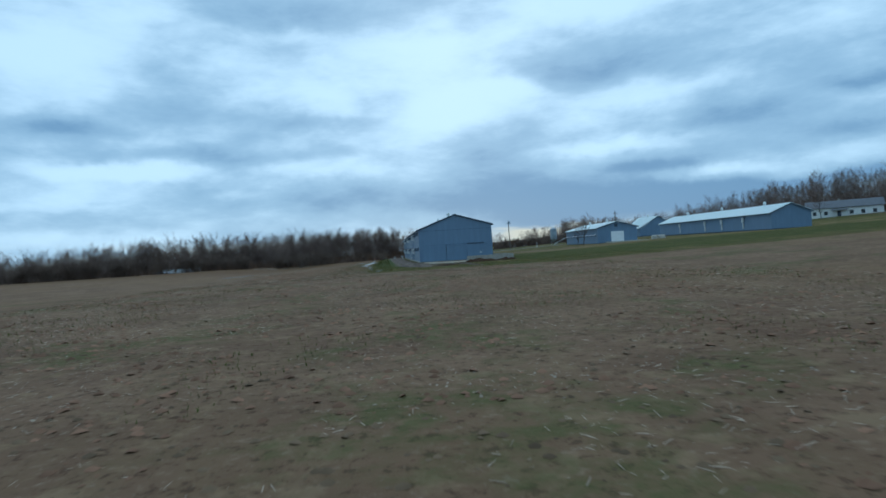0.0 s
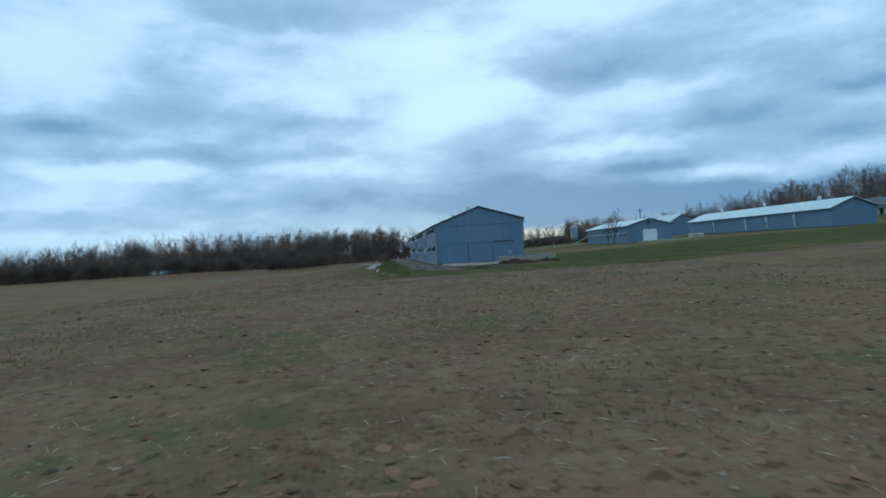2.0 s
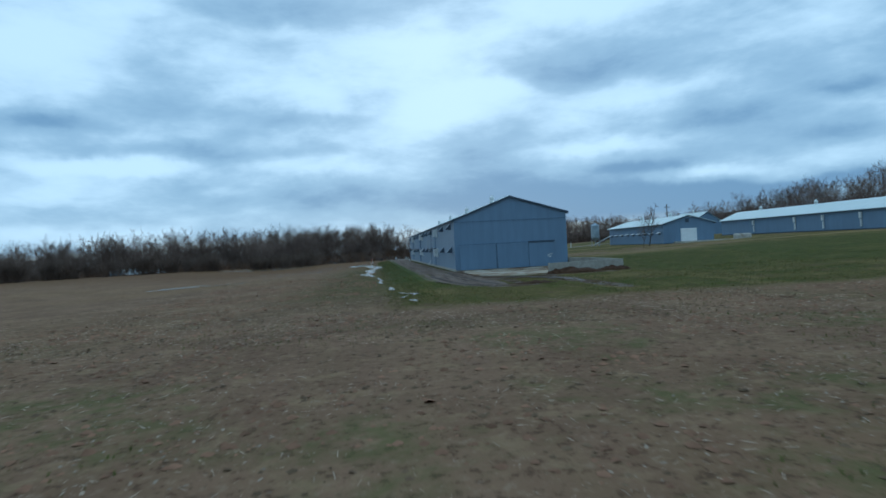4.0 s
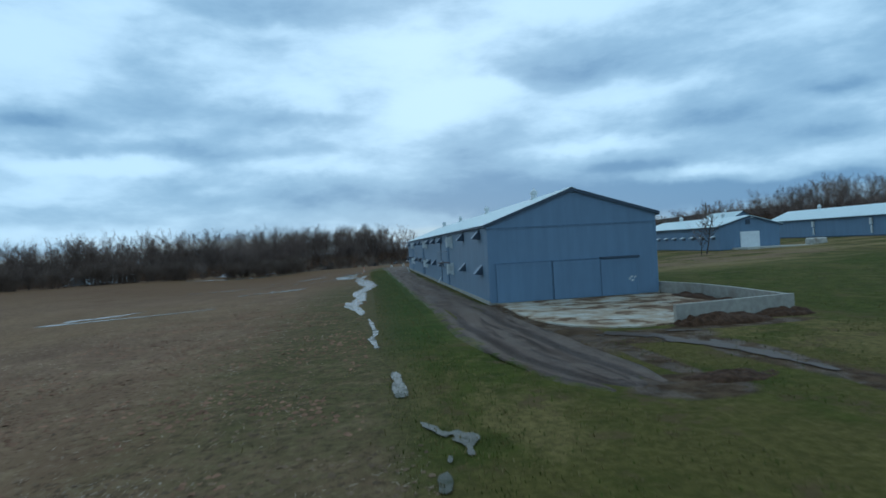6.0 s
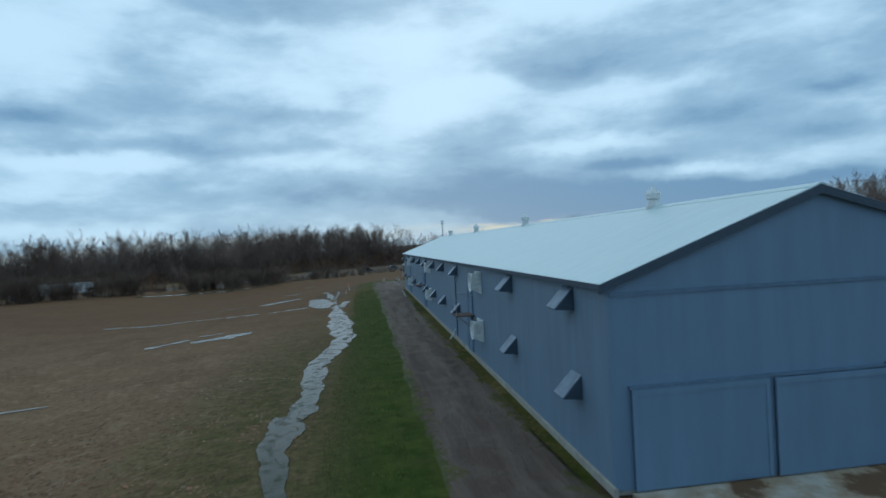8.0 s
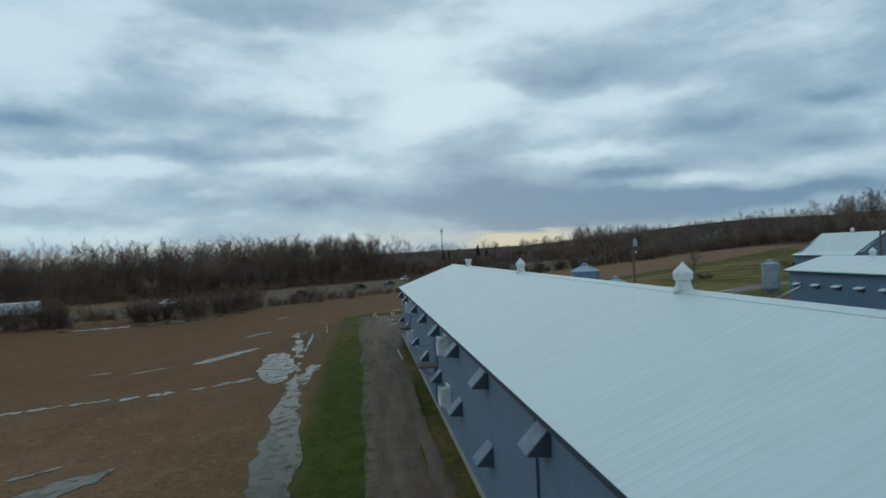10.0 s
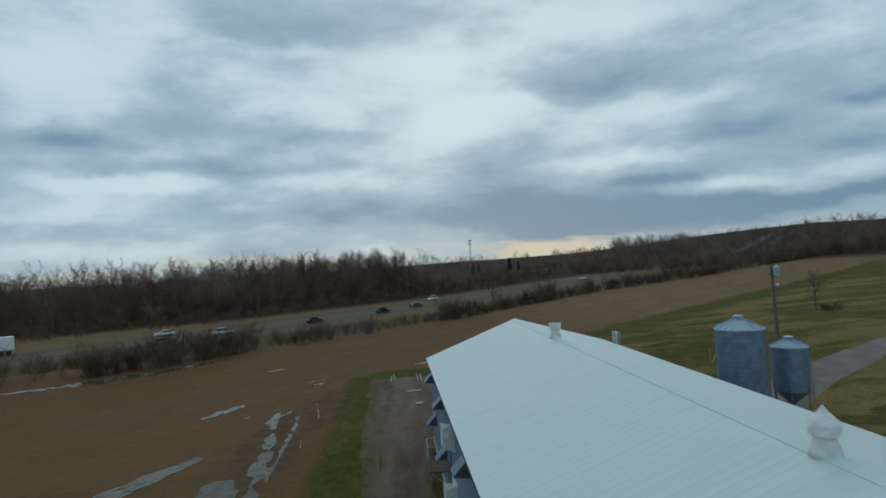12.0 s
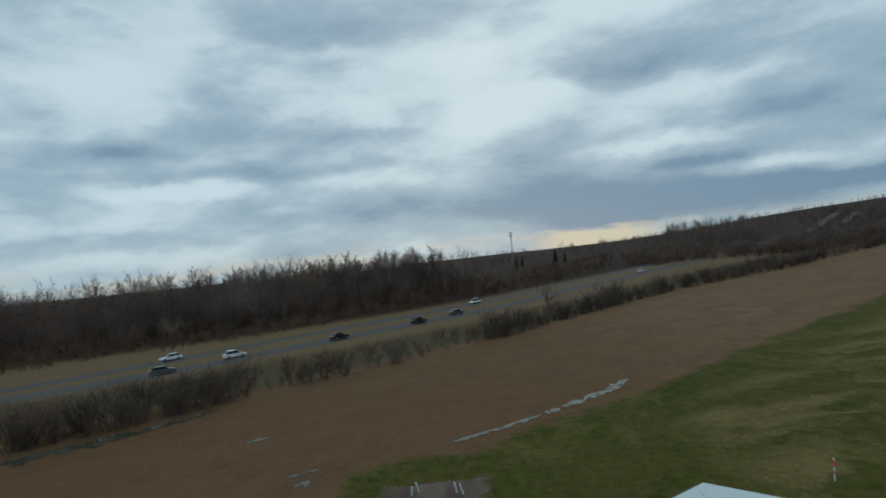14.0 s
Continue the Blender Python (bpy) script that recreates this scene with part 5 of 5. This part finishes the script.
def lorry(m):
    t = thing("articulated_lorry", m, "articulated lorry with a long white trailer on the highway", "lorry")
    tr = part("trailer", boxed((-13.6, -1.28, 1.15), (0, 1.28, 3.95), 0.06), paint_white, t, "long white box trailer")
    part("skirt", boxed((-9.6, -1.2, 0.6), (-3.2, 1.2, 1.13), 0.03), paint_dark, tr)
    cab = part("cab", prism([(0.5, 0.55), (5.6, 0.55), (5.75, 1.5), (4.4, 1.9), (3.9, 3.0), (3.2, 3.75), (0.9, 3.75), (0.5, 3.2)], -1.18, 1.18), paint_grey, t, "dark tractor cab")
    part("windscreen", prism([(4.42, 1.98), (3.96, 2.95), (3.9, 2.92), (4.36, 1.95)], -1.0, 1.0), car_glass, cab)
    for x in (-12.6, -11.3, -1.6, 1.2, 2.5, 4.9):
        for s in (-1, 1):
            bm = lathe([(0.46, -0.16), (0.51, -0.1), (0.51, 0.1), (0.46, 0.16)], 16)
            bmesh.ops.rotate(bm, verts=bm.verts, cent=(0, 0, 0), matrix=Matrix.Rotation(math.pi / 2, 3, "X"))
            bmesh.ops.translate(bm, verts=bm.verts, vec=(x, s * 1.05, 0.51))
            part("wheel", bm, rubber, t)
    return t


lorry(stand(-94.4, 153.9, 212.6, 0.12))


# ---- far mast ----
def mast(m, h):
    k = thing("lattice_mast", m, "slim grey lattice radio mast far behind the woods", "mast")
    legs = [(-1.3, -1.3), (1.3, -1.3), (0, 1.5)]
    for x, y in legs:
        part("leg", bar(bmesh.new(), (x, y, 0), (x * .55, y * .55, h), 0.16, sides=5), grey_steel, k)
    bm = bmesh.new()
    n = 12
    for q in range(n):
        f0, f1 = 1 - 0.45 * q / n, 1 - 0.45 * (q + 1) / n
        for a, b in ((0, 1), (1, 2), (2, 0)):
            bar(bm, (legs[a][0] * f0, legs[a][1] * f0, h * q / n), (legs[b][0] * f1, legs[b][1] * f1, h * (q + 1) / n), 0.08, sides=4)
    part("bracing", bm, grey_steel, k)
    for z in (h - 1.2, h - 4.5):
        part("antenna_rack", boxed((-2.2, -0.4, z), (2.2, 0.4, z + 1.0), 0.05), bin_roof, k)
    return k


mast(pose(101, 745, land_at(101, 745)), 34.0)


# ---- trees, woods, hedge ----
def branch_rows(rng, h, limbs, twigs, spread, first, up):
    """Bare tree as line segments: arrays of start, end, start radius, end radius and rank (0 trunk, 1 limb, 2 branch, 3 twig)."""
    rows = []

    def grow(p, d, length, r, rank, segs):
        pts = [np.array(p)]
        for _ in range(segs):
            d = d + rng.normal(0, 0.06 + 0.03 * rank, 3) + np.array([0, 0, 0.05 * up])
            d = d / np.linalg.norm(d)
            pts.append(pts[-1] + d * length / segs)
        for k in range(segs):
            rows.append((pts[k], pts[k + 1], r * (1 - 0.8 * k / segs), r * (1 - 0.8 * (k + 1) / segs), rank))
        return pts

    trunk = grow((0, 0, -0.3), np.array([0, 0, 1.0]), h * 0.80, h * 0.012, 0, 6)
    for k in range(limbs):
        f = first + (1 - first) * (k + rng.random()) / limbs
        i = min(int(f * 6), 5)
        p = trunk[i] + (trunk[i + 1] - trunk[i]) * (f * 6 - i)
        a = rng.random() * 6.283
        lift = 0.5 + 0.5 * rng.random() + 0.5 * f
        d = np.array([math.cos(a), math.sin(a), lift * up])
        length = h * spread * (1.15 - 0.75 * f) * (0.7 + 0.6 * rng.random())
        limb = grow(p, d / np.linalg.norm(d), length, h * 0.0075 * (1.2 - 0.6 * f), 1, 2)
        for j in range(3):
            q = limb[1 + j % 2]
            e = rng.normal(0, 0.6, 3) + d / np.linalg.norm(d) + np.array([0, 0, 0.35])
            br = grow(q, e / np.linalg.norm(e), length * 0.60, h * 0.0036, 2, 2)
            for _ in range(twigs):
                s = br[rng.integers(0, 3)]
                g = rng.normal(0, 0.7, 3) + e / np.linalg.norm(e) + np.array([0, 0, 0.3])
                rows.append((s, s + g / np.linalg.norm(g) * length * (0.28 + 0.32 * rng.random()), h * 0.0016, h * 0.0005, 3))
    return rows


def rows_to_mesh(rows, thick=1.0, fine=1.0, flat_from=1):
    """Three-sided rods for trunks (and limbs from flat_from 2 on), flat slivers for the rest. All triangles."""
    verts, tris = [], []
    for a, b, ra, rb, rank in rows:
        d = b - a
        side = np.cross(d, (0.31, 0.77, 0.55))
        side = side / (np.linalg.norm(side) + 1e-9)
        o = np.cross(d, side)
        o = o / (np.linalg.norm(o) + 1e-9)
        n = len(verts)
        if rank >= flat_from:
            w = thick * (fine if rank == 3 else 1.0)
            verts += [a - side * ra * w, a + side * ra * w, b + side * rb * 0.5 * w]
            tris.append((n, n + 1, n + 2))
        else:
            for p, r in ((a, ra * thick), (b, rb * thick)):
                verts += [p + side * r, p - side * r * 0.5 + o * r * 0.87, p - side * r * 0.5 - o * r * 0.87]
            for k in range(3):
                j = (k + 1) % 3
                tris += [(n + k, n + j, n + 3 + j), (n + k, n + 3 + j, n + 3 + k)]
    return np.array(verts), np.array(tris)


def shrub_rows(rng, h, stems, twigs):
    rows = []
    for _ in range(stems):
        a, lean = rng.random() * 6.283, 0.15 + 0.55 * rng.random()
        d = np.array([math.cos(a) * lean, math.sin(a) * lean, 1.0])
        p = np.array([rng.normal(0, 0.25), rng.normal(0, 0.25), -0.1])
        top = p + d * h * (0.6 + 0.4 * rng.random())
        mid = (p + top) / 2 + rng.normal(0, 0.12, 3)
        rows += [(p, mid, 0.024, 0.017, 2), (mid, top, 0.017, 0.004, 2)]
        for _ in range(twigs):
            f = 0.25 + 0.75 * rng.random()
            s = p + (top - p) * f
            g = rng.normal(0, 0.6, 3) + d * 0.8
            rows.append((s, s + g / np.linalg.norm(g) * h * (0.16 + 0.24 * rng.random()), 0.012, 0.003, 3))
    return rows


def spread_copies(name, protos, spots, mat, label, category):
    """One mesh of many plants: spots are x, y, size, turn, kind."""
    vs, fs, n = [], [], 0
    for x, y, s, a, k in spots:
        v, f = protos[k]
        c, d = math.cos(a), math.sin(a)
        w = np.empty_like(v)
        w[:, 0] = (v[:, 0] * c - v[:, 1] * d) * s + x
        w[:, 1] = (v[:, 0] * d + v[:, 1] * c) * s + y
        w[:, 2] = v[:, 2] * s + land_at(x, y)
        vs.append(w)
        fs.append(f + n)
        n += len(v)
    return tagged(new(name, array_mesh(name, np.concatenate(vs), np.concatenate(fs), mat)), label, category, kind="stuff")


rng = np.random.default_rng(7)
full_trees = [rows_to_mesh(branch_rows(rng, 15.0, 15, 22, 0.30, 0.22, 1.25), 0.55, 1.15) for _ in range(6)]
far_trees = [rows_to_mesh(branch_rows(rng, 15.0, 13, 10, 0.30, 0.22, 1.2), 0.55, 2.1) for _ in range(6)]
slim_trees = [rows_to_mesh(branch_rows(rng, 15.0, 11, 12, 0.20, 0.45, 1.4), 1.0, 1.5) for _ in range(4)]
shrubs = [rows_to_mesh(shrub_rows(rng, 3.2, 17, 14), 1.25) for _ in range(6)]


def along(path, count, depth, rng, grow=(0.8, 1.15), kinds=6):
    """Random spots in a band behind a line; the line goes left to right, the band lies on its left hand."""
    seg = [math.dist(a, b) for a, b in zip(path, path[1:])]
    out = []
    for _ in range(count):
        r = rng.random() * sum(seg)
        for (a, b), l in zip(zip(path, path[1:]), seg):
            if r <= l:
                break
            r -= l
        k = r / l
        dx, dy = (b[0] - a[0]) / l, (b[1] - a[1]) / l
        off = depth * rng.random() ** 1.3
        out.append((a[0] + dx * l * k - dy * off, a[1] + dy * l * k + dx * off, grow[0] + (grow[1] - grow[0]) * rng.random(), rng.random() * 6.283, int(rng.integers(0, kinds))))
    return out


LEFT_EDGE = [(-420, 140), (-260, 172), (-140, 200), (-80, 226), (-20, 262), (22, 300)]
spread_copies("woods", full_trees, along(LEFT_EDGE, 400, 34, rng, (0.96, 1.46)), twig_brown, "bare brown winter woods beyond the highway", "woods")
spread_copies("deep_woods", far_trees, [(x - 18, y + 26, s, a, k) for x, y, s, a, k in along(LEFT_EDGE, 420, 60, rng, (1.0, 1.42))], twig_brown, "bare trees deeper in the winter woods", "woods")
spread_copies("tall_woods", slim_trees, along([(-45, 246), (10, 290)], 60, 40, rng, (1.05, 1.3), 4), twig_brown, "tall slim bare trees in the woods", "woods")
spread_copies("saplings", shrubs, along(LEFT_EDGE, 700, 40, rng, (1.8, 3.6)), twig_brown, "dense bare saplings under the woods", "scrub")
spread_copies("woodland_scrub", shrubs, along([(-420, 130), (-260, 162), (-140, 184), (-80, 206), (-20, 244), (30, 292)], 540, 40, rng, (0.7, 1.6)), twig_red, "reddish brown scrub at the foot of the woods", "scrub")
spread_copies("far_woods", far_trees, along([(18, 300), (60, 420), (200, 560), (420, 640)], 170, 160, rng, (0.7, 1.1)), twig_brown, "bare woods far beyond the fields", "woods")
spread_copies("distant_clump", full_trees, along([(158, 424), (185, 412), (206, 398)], 46, 30, rng, (1.25, 1.6)), twig_brown, "dark clump of tall bare trees far beyond the field", "woods")
spread_copies("hill_woods", far_trees, along([(420, 60), (150, 40), (152, 120), (172, 200), (190, 262), (160, 330), (105, 345)][::-1], 360, 70, rng, (0.85, 1.25)), twig_brown, "bare brown woods on the rising hill", "woods")
spread_copies("deep_hill_woods", far_trees, along([(450, 90), (220, 90), (212, 200), (230, 270), (200, 340), (140, 370)][::-1], 230, 80, rng, (1.1, 1.5)), twig_brown, "bare trees deeper in the hill woods", "woods")
spread_copies("crest_woods", far_trees, along([(420, 20), (335, 60), (335, 190), (330, 262), (290, 330)][::-1], 230, 60, rng, (0.6, 0.95)), twig_brown, "bare woods along the crest of the hill", "woods")
spread_copies("hill_saplings", shrubs, along([(150, 40), (152, 120), (172, 200), (190, 262), (160, 330), (105, 345)][::-1], 420, 40, rng, (1.4, 2.8)), twig_brown, "dense bare saplings under the hill woods", "scrub")
spread_copies("hill_scrub", shrubs, along([(148, 36), (148, 120), (166, 200), (180, 255), (150, 320), (98, 335)][::-1], 320, 30, rng, (0.9, 1.6)), twig_red, "brown scrub along the foot of the hill woods", "scrub")
HEDGE = [(-200, 62), (-130, 75), (-85, 80), (-50, 100), (-44, 105.2), (-34, 112.4), (-24.4, 119), (-15, 125), (-8, 130.5), (2, 140), (8, 145), (23, 159), (55, 184), (94, 203), (134, 227), (190, 262)]
spots = []
for x, y, size, a, k in along(HEDGE, 1050, 5, rng, (0.5, 1.2)):
    thin = wavy(21.0, x * 0.26) + 0.5 * wavy(23.0, x * 0.9)
    if thin > (-0.45 if x < -48 else 0.02 if x < 14 else -0.4):
        spots.append((x, y, size * ((1.35 if x < -48 else 0.95) + 0.6 * max(thin, 0)), a, k))
    elif rng.random() < 0.6:
        spots.append((x, y, size * 0.62, a, k))
for x, y, size, a, k in along([(-190, 65), (-130, 77), (-85, 83), (-50, 102), (-20, 122), (10, 148)], 150, 5, rng, (0.9, 1.5)):
    if wavy(21.0, x * 0.26) + 0.5 * wavy(23.0, x * 0.9) > 0.22:
        spots.append((x, y, size, a, k))
bank = [(x, y, size, a, k) for x, y, size, a, k in along([(-200, 72), (-130, 86), (-80, 96), (-44, 118), (-20, 136), (5, 156), (40, 186)], 320, 16, rng, (0.35, 0.95))]
spread_copies("bank_scrub", shrubs, bank, twig_red, "low reddish scrub on the bank below the highway", "scrub")
spread_copies("hedge", shrubs, spots, hedge_twigs, "ragged bare hedge between field and highway", "hedge")
tufts = [rows_to_mesh(branch_rows(rng, 13.0, 7, 3, 0.42, 0.20, 0.7), 3.2, 2.0) for _ in range(4)]
spots = []
while len(spots) < 1500:
    head, reach = radians(2 + 60 * rng.random()), 470 + 500 * rng.random()
    if radians(33.0) < head < radians(38.5) and reach < 640:
        continue
    spots.append((reach * math.sin(head), 54 + reach * math.cos(head), 0.26 + 0.22 * rng.random() ** 2, rng.random() * 6.283, int(rng.integers(0, 4))))
spread_copies("hilltop_woods", tufts, spots, twig_brown, "bare woods covering the far hill", "woods")
beyond = [(x - 45, y + 62, size, a, k) for x, y, size, a, k in along(LEFT_EDGE, 420, 200, rng, (1.0, 1.4), 4)]
spread_copies("woods_beyond", tufts, beyond, twig_brown, "bare woods stretching away behind the edge trees", "woods")
spread_copies("roadside_scrub", shrubs, along([(-130, 176), (-100, 187), (-60, 203), (-14, 238), (30, 282), (90, 345)], 320, 16, rng, (0.4, 1.1)) + along([(18, 268), (60, 306), (110, 360), (220, 470)], 260, 60, rng, (0.7, 1.7)), twig_red, "reddish scrub on the far bank of the highway", "scrub")


def conifer_mesh():
    rows_v, rows_f, n = [], [], 0
    for k in range(420):
        z = 1.0 + 12 * rng.random() ** 0.8
        r, a = 3.1 * (1 - z / 14), rng.random() * 6.283
        q = r * (0.35 + 0.65 * rng.random())
        p = np.array([q * math.cos(a), q * math.sin(a), z])
        o = np.array([math.cos(a), math.sin(a), -0.5]) * 0.9
        s = np.array([-math.sin(a), math.cos(a), 0]) * 0.45
        rows_v += [p - s, p + s, p + o, p + np.array([0, 0, .5])]
        rows_f += [(n, n + 1, n + 2), (n, n + 2, n + 3), (n + 1, n + 3, n + 2)]
        n += 4
    return np.array(rows_v), np.array(rows_f)


spread_copies("conifers", [conifer_mesh()], [(x, y, s, a, 0) for x, y, s, a, k in along([(48, 420), (100, 440)], 4, 40, rng, (0.5, 0.8))], needle, "dark green conifers far off", "woods")


def bare_tree(m, h, seed, label, spread=0.30, first=0.25):
    """A single bare tree: trunk with limbs, and a crown of fine twigs."""
    r = np.random.default_rng(seed)
    rows = branch_rows(r, h, 16, 9, spread, first, 1.0)
    t = thing("bare_tree", m, label, "tree", "bare trees in the yard")
    v, f = rows_to_mesh([q for q in rows if q[4] <= 1], 1.1, 1.0, 2)
    new("trunk", array_mesh("trunk", v, f, bark)).parent = t
    v, f = rows_to_mesh([q for q in rows if q[4] >= 2], 1.1)
    new("crown", array_mesh("crown", v, f, twig_brown)).parent = t
    return t


bare_tree(stand(38.8, 38.0, 20), 8.6, 3, "slender bare young tree before the low barn", 0.22)
bare_tree(stand(37.0, 36.3, 60), 5.6, 4, "small bare tree before the low barn", 0.26)
bare_tree(stand(56.3, 105.3), 6.5, 5, "lone bare tree in the meadow with brush at its foot", 0.34)
bare_tree(stand(112, 105, 40), 9.5, 6, "bare tree behind the barns", 0.33)
bare_tree(stand(96, 82, 10), 8.5, 8, "bare tree behind the barns", 0.33)
bare_tree(stand(118, 64, 10), 9.0, 9, "bare tree beside the farmhouse", 0.33)
bare_tree(stand(38, 262, 10), 12.0, 10, "bare tall roadside tree by the highway", 0.30)
bare_tree(stand(22, 165, 10), 8.0, 12, "bare roadside tree in the hedge", 0.32)


def brush(m, w, h, seed, label):
    r = np.random.default_rng(seed)
    v, f = rows_to_mesh(shrub_rows(r, h, 26, 12), 1.4)
    v[:, :2] *= w / h
    ob = new("brush", array_mesh("brush", v, f, twig_brown))
    ob.matrix_basis = m
    return tagged(ob, label, "bush", "bushes")


brush(stand(58.2, 105.0), 2.4, 0.9, 1, "low dark brush at the foot of the lone tree")
brush(stand(84.0, 114.0), 4.0, 1.4, 2, "dark leafless bush before the gabled barn")
brush(stand(88.0, 110.0), 4.0, 1.5, 3, "dark leafless bush before the gabled barn")


# ---- loose earth, straw and grass near the flight line ----
def scatter(name, spots, proto_v, proto_f, mat, label, category, sizes, flatten=1.0, seed=1, lift=0.0):
    r = np.random.default_rng(seed)
    n = len(spots)
    a = r.random(n) * 6.283
    s = sizes[0] + (sizes[1] - sizes[0]) * r.random(n) ** 2
    c, d = np.cos(a)[:, None], np.sin(a)[:, None]
    tilt = r.normal(0, 0.25, (n, 1))
    x, y, z = (proto_v[None, :, i] for i in range(3))
    X = (x * c - y * d) * s[:, None] + spots[:, 0:1]
    Y = (x * d + y * c) * s[:, None] + spots[:, 1:2]
    Z = (z + x * tilt) * s[:, None] * flatten + land(spots[:, 0], spots[:, 1])[:, None] + lift
    v = np.stack([X, Y, Z], 2).reshape(-1, 3)
    f = (proto_f[None] + (np.arange(n) * len(proto_v))[:, None, None]).reshape(-1, proto_f.shape[1])
    return tagged(new(name, array_mesh(name, v, f, mat)), label, category, kind="stuff")


def patchy(count, x0, x1, y0, y1, seed, scale=0.35, cut=-0.05):
    r = np.random.default_rng(seed)
    p = np.stack([x0 + (x1 - x0) * r.random(count), y0 + (y1 - y0) * r.random(count)], 1)
    keep = [noise.noise(Vector((x * scale, y * scale, seed))) > cut for x, y in p]
    return p[np.array(keep)]


clod_v = np.array([(1, 0, 0.1), (0.3, 0.9, 0), (-0.8, 0.5, 0.1), (-0.7, -0.7, 0), (0.5, -0.8, 0.1), (0.1, 0.1, 0.7)], float)
clod_f = np.array([(0, 1, 5), (1, 2, 5), (2, 3, 5), (3, 4, 5), (4, 0, 5)])
straw_v = np.array([(-1, -0.07, 0.03), (1, -0.05, 0.10), (1, 0.05, 0.10), (-1, 0.07, 0.03), (0, 0, 0.16)], float)
straw_f = np.array([(0, 1, 4), (1, 2, 4), (2, 3, 4), (3, 0, 4)])
blade_v = np.array([(-0.10, 0, 0), (0.10, 0, 0), (0.16, 0.12, 1), (0.02, -0.12, 0), (0.10, 0.10, 0), (-0.35, 0.2, 0.75)], float)
blade_f = np.array([(0, 1, 2), (3, 4, 5)])
FIELD = (-24, 14, -84, -31)


def off_grass(p):
    """Leaves out the spots that lie on the grass before the barn."""
    return p[~((p[:, 0] > -6.4) & (p[:, 1] > -29.6))]


scatter("earth_clods", np.concatenate([off_grass(patchy(9000, -20, 8, -37, -23, 12)), patchy(18000, *FIELD, 2), patchy(9000, -26, -9, -31, 20, 4)]), clod_v, clod_f, clod_earth, "dark earth clods strewn over the field", "clods", (0.02, 0.085), 0.7, 2)
scatter("straw_litter", np.concatenate([off_grass(patchy(9000, -20, 8, -37, -23, 13)), patchy(24000, *FIELD, 3), patchy(8000, -26, -9, -31, 20, 5)]), straw_v, straw_f, straw, "pale straw bits strewn over the field", "straw", (0.025, 0.10), 1.0, 3)
chip_v = np.array([(-1, -0.25, 0.05), (-0.2, -0.55, 0.16), (0.9, -0.2, 0.06), (0.6, 0.35, 0.20), (-0.5, 0.45, 0.10)], float)
chip_f = np.array([(0, 1, 4), (1, 3, 4), (1, 2, 3)])
scatter("husk_litter", np.concatenate([patchy(26000, *FIELD, 14, 0.22, 0.0), patchy(5000, -20, -8.5, -37, -20, 15, 0.3, 0.05)]), chip_v, chip_f, husk, "pale dry husks and leaf bits strewn over the field", "litter", (0.014, 0.05), 0.9, 9)
scatter("red_clods", np.concatenate([patchy(16000, *FIELD, 16, 0.3, 0.0), patchy(9000, -22, -7.5, -34, 10, 17, 0.3, 0.0)]), clod_v, clod_f, red_earth, "reddish brown earth lumps on the field", "clods", (0.03, 0.11), 0.75, 10)
scatter("weeds", patchy(30000, *FIELD, 6, 0.16, 0.14), blade_v, blade_f, blade_green, "small green weeds in the field", "weeds", (0.03, 0.10), 1.0, 6)
lawn = np.concatenate([patchy(26000, -7, -4.4, -30, 70, 7, 0.5, -0.4), patchy(30000, -6.5, 24, -30, -14, 8, 0.4, -0.3), patchy(9000, 13.6, 30, -16, 12, 9, 0.4, -0.3), patchy(3000, -0.75, -0.12, 2, 66, 10, 0.8, -0.1)])
lawn = lawn[~((np.abs(lawn[:, 0] - np.interp(lawn[:, 1], [-25, -19.5, -16, -9], [1.0, -0.9, -1.6, -2.0])) < 1.6) & (lawn[:, 1] < -3))]
scatter("grass_tufts", lawn[::4], blade_v, blade_f, blade_green, "short green winter grass", "grass", (0.03, 0.11), 1.0, 7)
scatter("dry_grass_tufts", np.concatenate([lawn[1::4], patchy(7000, -10.5, -6.6, -30, 70, 11, 0.4, 0.0)]), blade_v, blade_f, blade_dry, "short dry yellowed grass", "grass", (0.03, 0.12), 1.0, 8)


# ---- roof sheets of the long barn ----
for k in range(75):
    y = -0.1 + 0.90 * k
    a = math.atan(SLOPE_L)
    shared("sheet", sheet_left, barn_roof, Matrix.Translation((RIDGE_X - 0.0, y + 0.90, RIDGE - 0.018)) @ Matrix.Rotation(math.pi, 4, "Z") @ Matrix.Rotation(a, 4, "Y"))
    shared("sheet", sheet_right, barn_roof, Matrix.Translation((RIDGE_X, y, RIDGE - 0.018)) @ Matrix.Rotation(math.atan(SLOPE_R), 4, "Y"))
